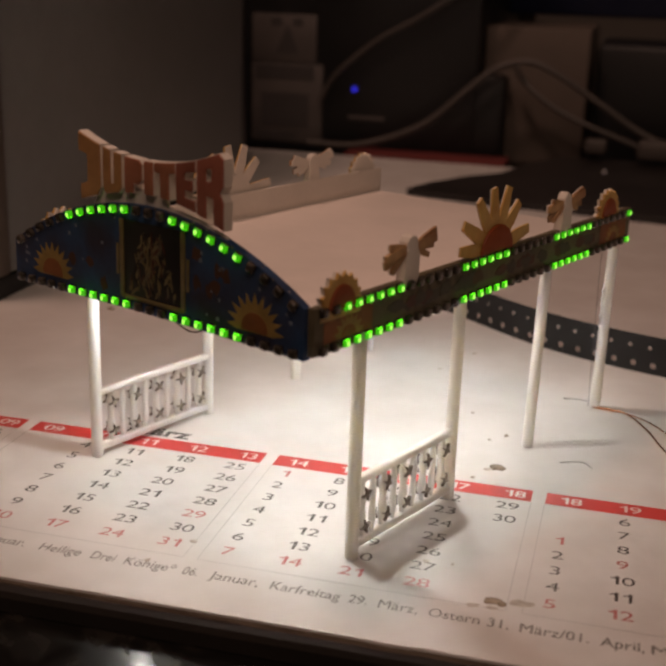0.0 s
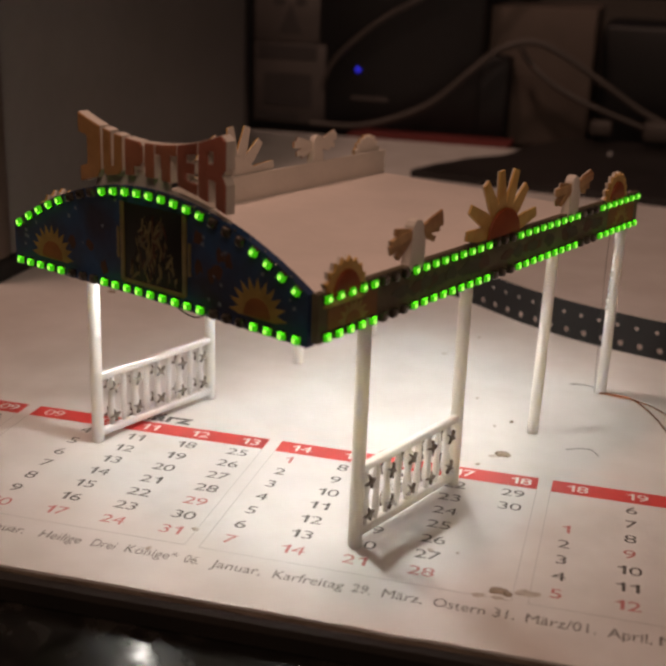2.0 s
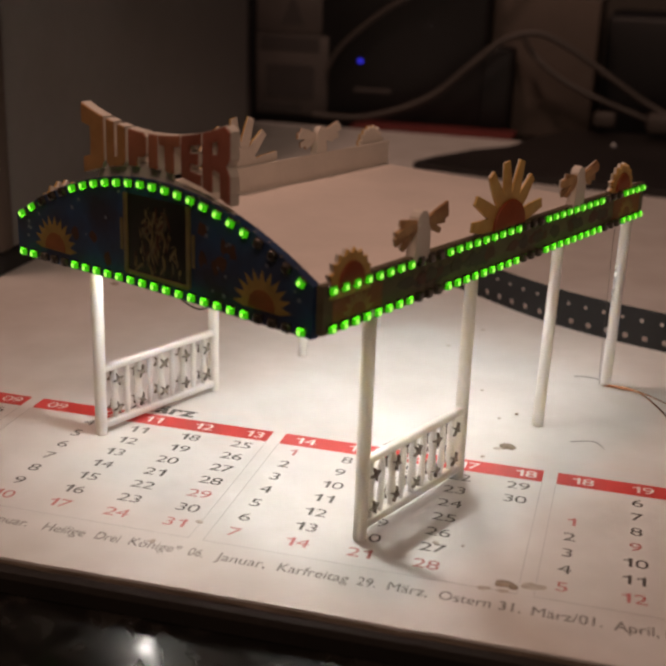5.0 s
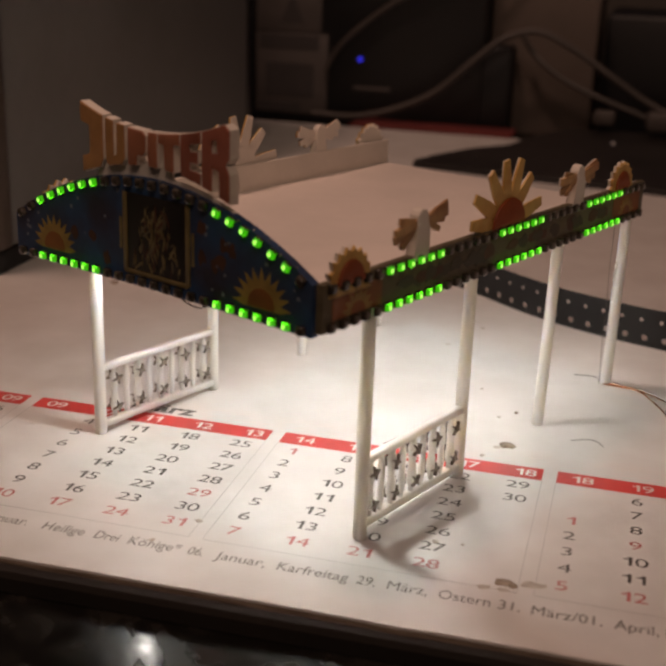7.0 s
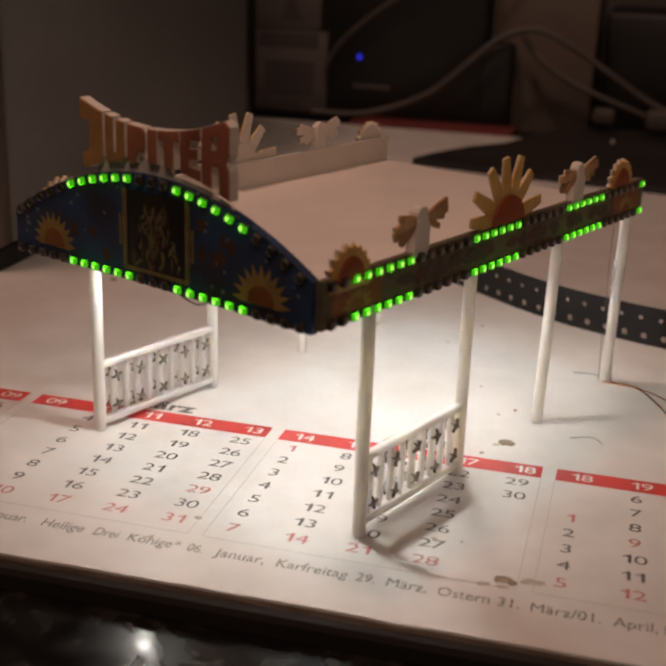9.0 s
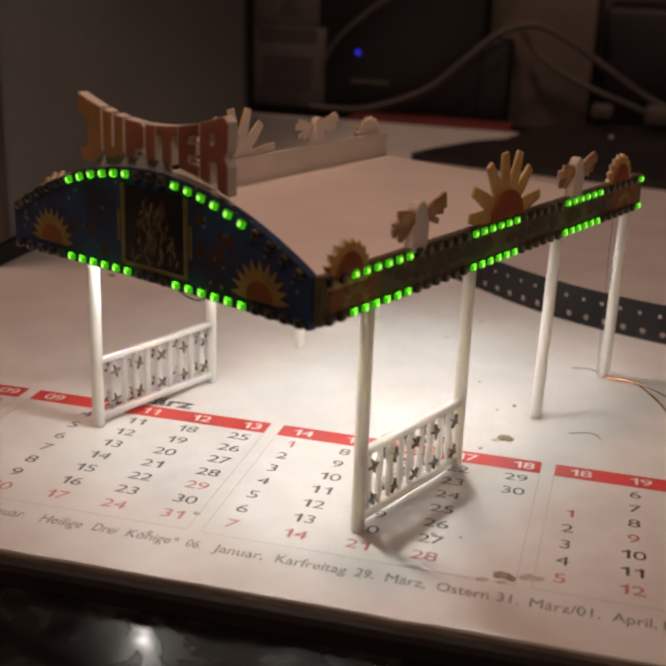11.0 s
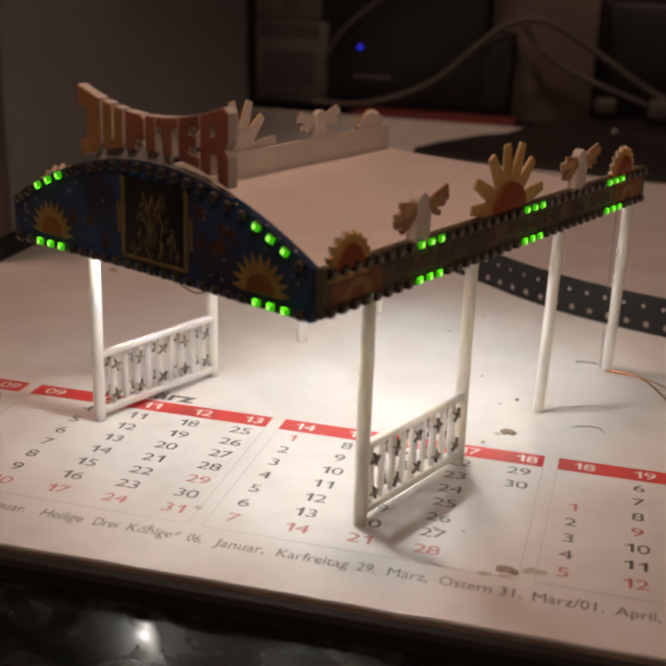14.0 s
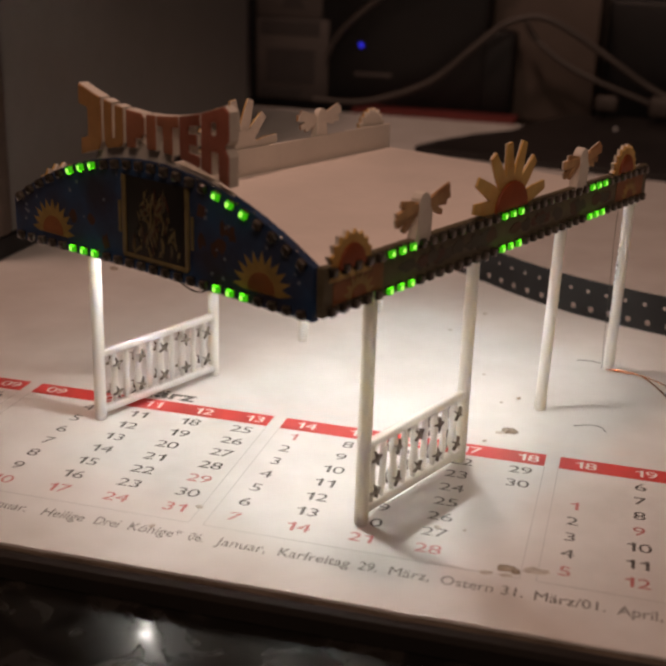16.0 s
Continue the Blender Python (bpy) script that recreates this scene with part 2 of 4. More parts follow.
def plate(outline, y0, y1, bevel=0.0, bm=None):
    """An outline in x, z made solid from y0 (front) to y1 (back)."""
    bm = bm or bmesh.new()
    front = [bm.verts.new((x, y0, z)) for x, z in outline]
    back = [bm.verts.new((x, y1, z)) for x, z in outline]
    n = len(outline)
    f0 = bm.faces.new(front)
    f1 = bm.faces.new(back[::-1])
    for i in range(n):
        bm.faces.new((front[i], back[i], back[(i + 1) % n], front[(i + 1) % n]))
    if bevel:
        bmesh.ops.bevel(bm, geom=list(f0.edges), offset=bevel, segments=2, affect="EDGES", profile=0.5)
    bm.normal_update()
    bmesh.ops.triangulate(bm, faces=[f for f in bm.faces if len(f.verts) > 4], ngon_method="EAR_CLIP")
    return bm


def tube(points, r, sides=8, bm=None, knots=6):
    """A round cord through points (Catmull-Rom)."""
    bm = bm or bmesh.new()
    ps = [Vector(p) for p in points]
    ext = [2 * ps[0] - ps[1], *ps, 2 * ps[-1] - ps[-2]]
    path = []
    for i in range(1, len(ext) - 2):
        a, b, c, d = ext[i - 1:i + 3]
        for k in range(knots):
            t = k / knots
            path.append(0.5 * (2 * b + (c - a) * t + (2 * a - 5 * b + 4 * c - d) * t * t + (3 * b - a - 3 * c + d) * t ** 3))
    path.append(ps[-1])
    loops = []
    up = Vector((0, 0, 1))
    for i, p in enumerate(path):
        way = (path[min(i + 1, len(path) - 1)] - path[max(i - 1, 0)]).normalized()
        side = way.cross(up)
        side = side.normalized() if side.length > 1e-4 else Vector((1, 0, 0))
        top = side.cross(way)
        loops.append([bm.verts.new(p + r * (side * math.cos(q) + top * math.sin(q))) for q in (2 * math.pi * k / sides for k in range(sides))])
    for a, b in zip(loops, loops[1:]):
        for i in range(sides):
            bm.faces.new((a[i], a[(i + 1) % sides], b[(i + 1) % sides], b[i]))
    bm.faces.new(loops[0])
    bm.faces.new(loops[-1])
    return bm


def letters(text, width=None, height=1.0, bold=0.0, depth=0.0):
    """Text as a mesh in millimetres, lying in x, y with its lower left corner at the origin; height is that of the capitals."""
    data = bpy.data.curves.new("text", "FONT")
    data.body, data.size, data.offset, data.extrude = text, 1.0, bold, depth
    data.resolution_u = 3
    ob = bpy.data.objects.new("text", data)
    scene.collection.objects.link(ob)
    dep = bpy.context.evaluated_depsgraph_get()
    made = bpy.data.meshes.new_from_object(ob.evaluated_get(dep))
    bm = bmesh.new()
    bm.from_mesh(made)
    bpy.data.objects.remove(ob)
    bpy.data.meshes.remove(made)
    bmesh.ops.remove_doubles(bm, verts=bm.verts, dist=1e-4)
    x0 = min(v.co.x for v in bm.verts)
    x1 = max(v.co.x for v in bm.verts)
    k = height / 0.69
    kx = width / (x1 - x0) if width else k
    for v in bm.verts:
        v.co.x, v.co.y = (v.co.x - x0) * kx, v.co.y * k
    return bm


def group_of(name, label, category, m, kind="", group=""):
    ob = new(name)
    ob.empty_display_size = 0.01
    ob.matrix_basis = m
    return tagged(ob, label, category, group, kind)


# ---------------------------------------------------------------- the room round the desk
def room():
    wall = lambda n, b, mat: tagged(part(n, b, mat), "", "", kind="structure")
    wall("floor", box(-1600, 1600, -1600, 1600, -800, -740), FLOOR_BROWN)
    wall("ceiling", box(-1600, 1600, -1600, 1600, 1600, 1660), WALL_PAINT)
    wall("wall_north", box(-1600, 1600, 1600, 1700, -740, 1600), WALL_PAINT)
    wall("wall_south", box(-1600, 1600, -1700, -1600, -740, 1600), WALL_PAINT)
    wall("wall_west", box(-1700, -1600, -1600, 1600, -740, 1600), WALL_PAINT)
    wall("wall_east", box(1600, 1700, -1600, 1600, -740, 1600), WALL_PAINT)


def desk():
    d = group_of("desk", "black glossy desk with smudged top", "desk", mm_pose(0, 0, 0))
    part("desk_top", box(-700, 700, -350, 620, -36, -3.8, bevel=2), DESK_BLACK, d, smooth=False)
    for x in (-660, 620):
        for y in (-310, 570):
            part("leg", box(x, x + 40, y, y + 40, -740, -36, bevel=2), CASE_BLACK, d)


# ---------------------------------------------------------------- the calendar pad
MONTH, BAR_W, BAR_H, ROW, FIRST, COL = 42.0, 39.93, 3.84, 4.28, 6.25, 8.45


def calendar_pad():
    pad = group_of("desk_pad_calendar", "white paper desk pad with red week bars and printed dates", "calendar", mm_pose(0, 0, 0))
    bm = bmesh.new()
    # the near edge of the sheet is slightly frayed
    rnd = random.Random(4)
    xs = [-140 + 4 * i for i in range(126)]
    edge = [(x, -46.75 + 0.010 * x + rnd.uniform(-0.06, 0.06) - (0.25 if abs(x - 28) < 3 else 0)) for x in xs]
    top = [bm.verts.new((x, y, 0)) for x, y in edge]
    far = [bm.verts.new((x, 306, 0)) for x in xs]
    low = [bm.verts.new((x, y - 0.05, -0.3)) for x, y in edge]
    flow = [bm.verts.new((x, 306, -0.3)) for x in xs]
    for i in range(len(xs) - 1):
        bm.faces.new((top[i], top[i + 1], far[i + 1], far[i]))
        bm.faces.new((top[i], top[i + 1], low[i + 1], low[i]))
        bm.faces.new((far[i], far[i + 1], flow[i + 1], flow[i]))
        bm.faces.new((low[i], low[i + 1], flow[i + 1], flow[i]))
    sheet = part("sheet", bm, PAPER, pad, smooth=False)
    # the sheets below the top one have slid forward a little, their cut edges brown
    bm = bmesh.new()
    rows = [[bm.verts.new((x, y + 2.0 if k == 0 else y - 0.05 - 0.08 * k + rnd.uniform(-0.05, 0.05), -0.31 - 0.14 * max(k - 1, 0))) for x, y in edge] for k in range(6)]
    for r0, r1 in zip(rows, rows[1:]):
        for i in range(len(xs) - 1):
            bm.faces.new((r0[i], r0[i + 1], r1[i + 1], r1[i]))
    part("lower_sheet", bm, PAPER_EDGE, pad, "brown edges of the sheets below", smooth=False)
    bm = plate([(-141, -49.9), (361, -44.9), (361, 307), (-141, 307)], 0.75, 3.8, 1.1)
    for v in bm.verts:
        v.co = (v.co.x, v.co.z, -v.co.y)
    part("backing_board", bm, BLACK_BOARD, pad, "black backing board", smooth=False)
    z = 0.03

    def flat(x0, x1, y0, y1, zz):
        return box(x0, x1, y0, y1, zz - 0.02, zz)

    def one(h):
        """A figure one with its flag, standing on the origin's line."""
        w = h * 0.135
        b = bmesh.new()
        for pts in (((-w * 0.2, 0), (w, 0), (w, h), (-w * 0.2, h)), ((-w * 2.1, h * 0.68), (-w * 0.2, h * 0.71), (-w * 0.2, h), (-w * 0.5, h * 0.86), (-w * 2.1, h * 0.79))):
            b.faces.new([b.verts.new((px, py, 0)) for px, py in pts])
        return b

    figures = {}

    def number(text, x, y, h, mat, name="printed_number", zz=z, bold=0.0, wide=1.0):
        """Figures stand on equal widths; a word is set as it comes."""
        pieces = list(text) if text.isdigit() else [text]
        whole = bmesh.new()
        for k, ch in enumerate(pieces):
            key = (ch, h, bold, wide)
            if key not in figures:
                b = one(h) if ch == "1" else letters(ch, None, h, bold)
                x0, x1 = min(v.co.x for v in b.verts), max(v.co.x for v in b.verts)
                for v in b.verts:
                    v.co.x = (v.co.x - (x0 + x1) / 2) * wide
                    v.co.y -= h / 2
                made = bpy.data.meshes.new("figure")
                b.to_mesh(made)
                b.free()
                figures[key] = made
            had = len(whole.verts)
            whole.from_mesh(figures[key])
            whole.verts.ensure_lookup_table()
            for v in whole.verts[had:]:
                v.co.x += (k - (len(pieces) - 1) / 2) * h * 0.80
        part(name, whole, mat, sheet, m=mm_pose(x, y, zz), smooth=False)

    weeks = {-2: ("05", "06", "07", "08", "09"), -1: ("09", "10", "11", "12", "13"), 0: ("14", "15", "16", "17", "18"), 1: ("18", "19", "20", "21", "22")}
    for k, names in weeks.items():
        part("week_bar", flat(k * MONTH, k * MONTH + BAR_W, -BAR_H, 0, z), RED_INK, sheet, "red week bar", smooth=False)
        for c, n in enumerate(names):
            number(n, k * MONTH + 3.6 + COL * c, -BAR_H / 2, 2.1, WHITE_INK, zz=z + 0.03, bold=0.0, wide=1.28)
        for x in (k * MONTH - 0.1, k * MONTH + BAR_W):
            part("month_rule", flat(x, x + 0.12, -35.2, -BAR_H - 0.3, z), GREY_LINE, sheet, smooth=False)
        part("month_rule", flat(k * MONTH, k * MONTH + BAR_W, -35.3, -35.2, z), GREY_LINE, sheet, smooth=False)
    columns = (  # month, column, first row, first day, last day, further red days
        (-2, 4, 0, 26, 29, ()), (-1, 0, 4, 1, 3, ()), (-1, 1, 0, 4, 10, ()), (-1, 2, 0, 11, 17, ()), (-1, 3, 0, 18, 24, ()), (-1, 4, 0, 25, 31, (29,)),
        (0, 0, 0, 1, 7, (1,)), (0, 1, 0, 8, 14, ()), (0, 2, 0, 15, 21, ()), (0, 3, 0, 22, 28, ()), (0, 4, 0, 29, 30, ()),
        (1, 0, 2, 1, 5, (1,)), (1, 1, 0, 6, 12, (9,)), (1, 2, 0, 13, 19, ()),
    )
    for k, c, r0, first, last, red in columns:
        for day in range(first, last + 1):
            r = r0 + day - first
            hot = r == 6 or day in red
            number(str(day), k * MONTH + 3.0 + COL * c, -FIRST - ROW * r, 2.15, RED_DIGIT if hot else INK, bold=-0.004, wide=1.22)
    for k, name in ((-1, "März"), (0, "April"), (-2, "Februar")):
        number(name, k * MONTH + 20.6, 2.5, 3.1, INK, "month_name", bold=0.03, wide=1.2)
    for word, x, w in (
        ("Heilige", -20.67, 5.83), ("Drei", -13.32, 3.24), ("Könige*", -8.64, 6.95), ("06.", -0.61, 2.02),
        ("Januar,", 3.05, 6.50), ("Karfreitag", 11.14, 8.95), ("29.", 21.17, 2.33), ("März,", 24.92, 4.90),
        ("Ostern", 31.12, 6.19), ("31.", 38.26, 2.54), ("März/01.", 42.09, 8.06), ("April,", 51.45, 4.97),
    ):
        part("holiday_word", letters(word, w, 1.9), TEXT_INK, sheet, m=mm_pose(x, -39.35, z), smooth=False)
    foot = letters("Neujahr 01. Januar.", 17.0, 1.9)
    part("holiday_word", foot, TEXT_INK, sheet, m=mm_pose(-39.9, -39.35, z), smooth=False)
    foot = letters("Mai", 4.0, 1.9)
    part("holiday_word", foot, TEXT_INK, sheet, m=mm_pose(57.2, -39.35, z), smooth=False)


def blob(outline_r, x, y, h, seed, name, mat, label, category, stretch=1.0, turn=0):
    """A flattened drop with an uneven rim."""
    rnd = random.Random(seed)
    bm = bmesh.new()
    n = 16
    amp = [1 + rnd.uniform(-0.25, 0.25) for _ in range(n)]
    loops = []
    for f, z in ((1.0, 0.0), (0.92, 0.35), (0.65, 0.8), (0.3, 1.0)):
        loops.append([bm.verts.new((outline_r * amp[i] * f * stretch * math.cos(2 * math.pi * i / n), outline_r * amp[i] * f * math.sin(2 * math.pi * i / n), z * h)) for i in range(n)])
    for a, b in zip(loops, loops[1:]):
        for i in range(n):
            bm.faces.new((a[i], a[(i + 1) % n], b[(i + 1) % n], b[i]))
    bm.faces.new(loops[-1])
    bm.faces.new(loops[0])
    return tagged(part(name, bm, mat, m=mm_pose(x, y, 0.02, 0, 0, turn)), label, category, "specks on the calendar sheet")


def pad_clutter():
    for i, (x, y, r, h, s) in enumerate(((38.2, -33.5, 0.8, 0.3, 1.4), (36.0, -35.2, 0.5, 0.05, 1.7), (41.6, -33.0, 0.8, 0.05, 1.8), (39.4, -34.0, 0.5, 0.35, 1.2), (38.4, -35.1, 0.45, 0.06, 1.6))):
        blob(r, x, y, h, i, "glue_drop", GLUE if h > 0.2 else STAIN, "dried dirty glue drop on the calendar sheet", "glue", s, 10)
    for i, (x, y, r, h) in enumerate(((33.7, 6.5, 0.9, 0.5), (32.4, 5.6, 0.6, 0.06), (30.5, 1.8, 0.3, 0.2), (32.0, -26.0, 0.25, 0.05), (28.5, -26.3, 0.4, 0.05), (-2.2, -30.9, 0.45, 0.05), (31.0, 17.5, 0.25, 0.1), (33.5, 20.0, 0.25, 0.3), (26.5, 29.0, 0.3, 0.1), (-6.0, -37.5, 0.4, 0.1), (3.2, -11.3, 0.22, 0.1), (-60.0, 64.0, 0.8, 0.4), (-53.0, 40.0, 0.5, 0.1), (17.0, 50.0, 0.35, 0.1), (22.0, 62.0, 0.4, 0.1))):
        blob(r, x, y, h, 20 + i, "crumb", GLUE if h > 0.25 else STAIN, "tiny dark crumb lying on the sheet", "crumb", 1.3, 30 * i)
    tagged(part("hair", tube([(43.0, 11.8, 0.1), (45.5, 13.0, 0.1), (47.0, 12.6, 0.15), (48.0, 11.0, 0.1)], 0.045, 5), BLACK_PRINT), "short dark wire clipping on the sheet", "wire clipping")
    tagged(part("hair", tube([(41.5, 41.5, 0.1), (44, 42.0, 0.1), (45.6, 41.4, 0.1)], 0.06, 5), BLACK_PRINT), "short dark wire clipping on the sheet", "wire clipping")
    cu = group_of("copper_wire", "thin enamelled copper wires trailing from a post", "wire", mm_pose(0, 0, 0))
    part("strand", tube([(46.8, 38.2, 0.3), (50.0, 37.6, 0.3), (53.0, 36.0, 0.5), (56.5, 29.5, 0.4), (60, 20, 0.3), (68, 6, 0.3)], 0.13, 6), COPPER, cu)
    part("strand", tube([(47.0, 38.5, 0.35), (50.5, 37.2, 0.6), (53.2, 36.5, 0.4), (57.5, 31.5, 0.8), (63, 24, 0.3), (72, 15, 0.3)], 0.11, 6), COPPER, cu)


# ---------------------------------------------------------------- carrier tape standing on its edge
def carrier_tape():
    tape = group_of("carrier_tape", "black component carrier tape standing on its edge on the pad", "carrier tape", mm_pose(0, 0, 0))
    knots = [(-8, 108), (5, 96), (19.2, 83.8), (28, 76.2), (38, 69.4), (48, 64.6), (58, 61.0), (72, 57), (90, 54)]
    ps = [Vector((x, y, 0)) for x, y in knots]
    ext = [2 * ps[0] - ps[1], *ps, 2 * ps[-1] - ps[-2]]
    path = []
    for i in range(1, len(ext) - 2):
        a, b, c, d = ext[i - 1:i + 3]
        for k in range(40):
            t = k / 40
            path.append(0.5 * (2 * b + (c - a) * t + (2 * a - 5 * b + 4 * c - d) * t * t + (3 * b - a - 3 * c + d) * t ** 3))
    run = [0.0]
    for a, b in zip(path, path[1:]):
        run.append(run[-1] + (b - a).length)

    def at(s, z, off=0.0):
        i = 0
        while i < len(run) - 2 and run[i + 1] < s:
            i += 1
        f = (s - run[i]) / (run[i + 1] - run[i])
        p = path[i].lerp(path[i + 1], f)
        w = (path[i + 1] - path[i]).normalized()
        return Vector((p.x + w.y * off, p.y - w.x * off, z))

    bm = bmesh.new()

    def cell(s, z0, z1, hole, cz):
        """One 4 mm step of the tape with a round hole or square pocket in it."""
        ring = [(-2, z0), (0, z0), (2, z0), (2, (z0 + z1) / 2), (2, z1), (0, z1), (-2, z1), (-2, (z0 + z1) / 2)]
        inner = [(hx * hole, cz + hz_ * hole) for hx, hz_ in ((-0.75, -0.75), (0, -1), (0.75, -0.75), (1, 0), (0.75, 0.75), (0, 1), (-0.75, 0.75), (-1, 0))]
        for off in (0.12, -0.12):
            o = [bm.verts.new(at(s + a, b, off)) for a, b in ring]
            n = [bm.verts.new(at(s + a, b, off)) for a, b in inner]
            for i in range(8):
                bm.faces.new((o[i], o[(i + 1) % 8], n[(i + 1) % 8], n[i]))
        for i in range(8):
            j = (i + 1) % 8
            bm.faces.new([bm.verts.new(at(s + inner[q][0], inner[q][1], off)) for q, off in ((i, 0.12), (j, 0.12), (j, -0.12), (i, -0.12))])

    s = 3.0
    while s < run[-1] - 3:
        cell(s + 2.0, 0.05, 3.6, 0.62, 1.75)
        cell(s + 1.0, 3.6, 7.7, 0.42, 5.3)
        s += 4.0
    bmesh.ops.remove_doubles(bm, verts=bm.verts, dist=0.02)
    part("strip", bm, TAPE_BLACK, tape, smooth=False)


# ---------------------------------------------------------------- the model pavilion
BEADS = []  # every diode with its channel and its sense of turning


def bead_mesh(inner):
    """A small moulded diode: its narrower front half lights, its rear half is dark resin. inner: the sense of z towards the panel's middle."""
    bm = bmesh.new()
    bmesh.ops.create_uvsphere(bm, u_segments=24, v_segments=14, radius=1.0)
    for v in bm.verts:
        x, y, z = v.co
        r = math.hypot(x, y)
        zz = math.copysign(abs(z) ** 0.40, z) * 0.60
        a = math.atan2(y, x)
        k = 0.64 * (max(r, 1e-6) ** 0.35) * (abs(math.cos(a)) ** 4 + abs(math.sin(a)) ** 4) ** -0.25
        px, py = math.cos(a) * k, math.sin(a) * k
        slim = 1.0 - 0.17 * min(max(-py / 0.35, 0.0), 1.0)
        v.co = (px * slim, py, zz * slim)
    bm.normal_update()
    for f in bm.faces:
        c = f.calc_center_median()
        if c.y > (-0.36 if abs(f.normal.z) > 0.6 else -0.24):
            f.material_index = 0
        elif abs(f.normal.z) > 0.6:
            f.material_index = 3 if f.normal.z * inner > 0 else 1
        else:
            f.material_index = 2 if math.hypot(c.x + 0.04, c.z + 0.04) < 0.27 and c.y < -0.4 else 1
    return mesh_from("led", bm, [BEAD_OFF, BEAD_LIT, BEAD_CORE, BEAD_SIDE])


def add_beads(panel, mesh, places, sense):
    for i, (x, y, z, tilt, channel) in enumerate(places):
        ob = new("led", mesh[i % 2])
        ob.parent = panel
        base = mm_pose(x, y, z, 0, tilt, 0)
        ob.matrix_basis = base
        BEADS.append((ob, base, channel, sense))


FRONT_ORDER = "adcbabcda"


def block_of(i):
    return 0 if i < 2 else 1 + (i - 2) // 3


def arch(x):
    return 43.5 - 0.0118 * (x + 26.6) ** 2


def sun_print(bm_y, cx, cz, r, ray, n, parent, lo=0.0, hi=180.0):
    """A printed half sun: a disc and a ring of rays, a hair proud of the panel (x, z plane, front towards -y)."""
    pts = []
    for i in range(2 * n + 1):
        a = radians(lo + (hi - lo) * i / (2 * n))
        q = ray if i % 2 else r * 1.45
        pts.append((cx + q * math.cos(a), cz + q * math.sin(a)))
    part("printed_sunburst", plate(pts, bm_y - 0.06, bm_y + 0.05), PRINT_YELLOW, parent, smooth=False)
    pts = [(cx + r * math.cos(radians(lo + (hi - lo) * i / 20)), cz + r * math.sin(radians(lo + (hi - lo) * i / 20))) for i in range(21)]
    part("printed_disc", plate(pts, bm_y - 0.12, bm_y + 0.05), AMBER, parent, smooth=False)


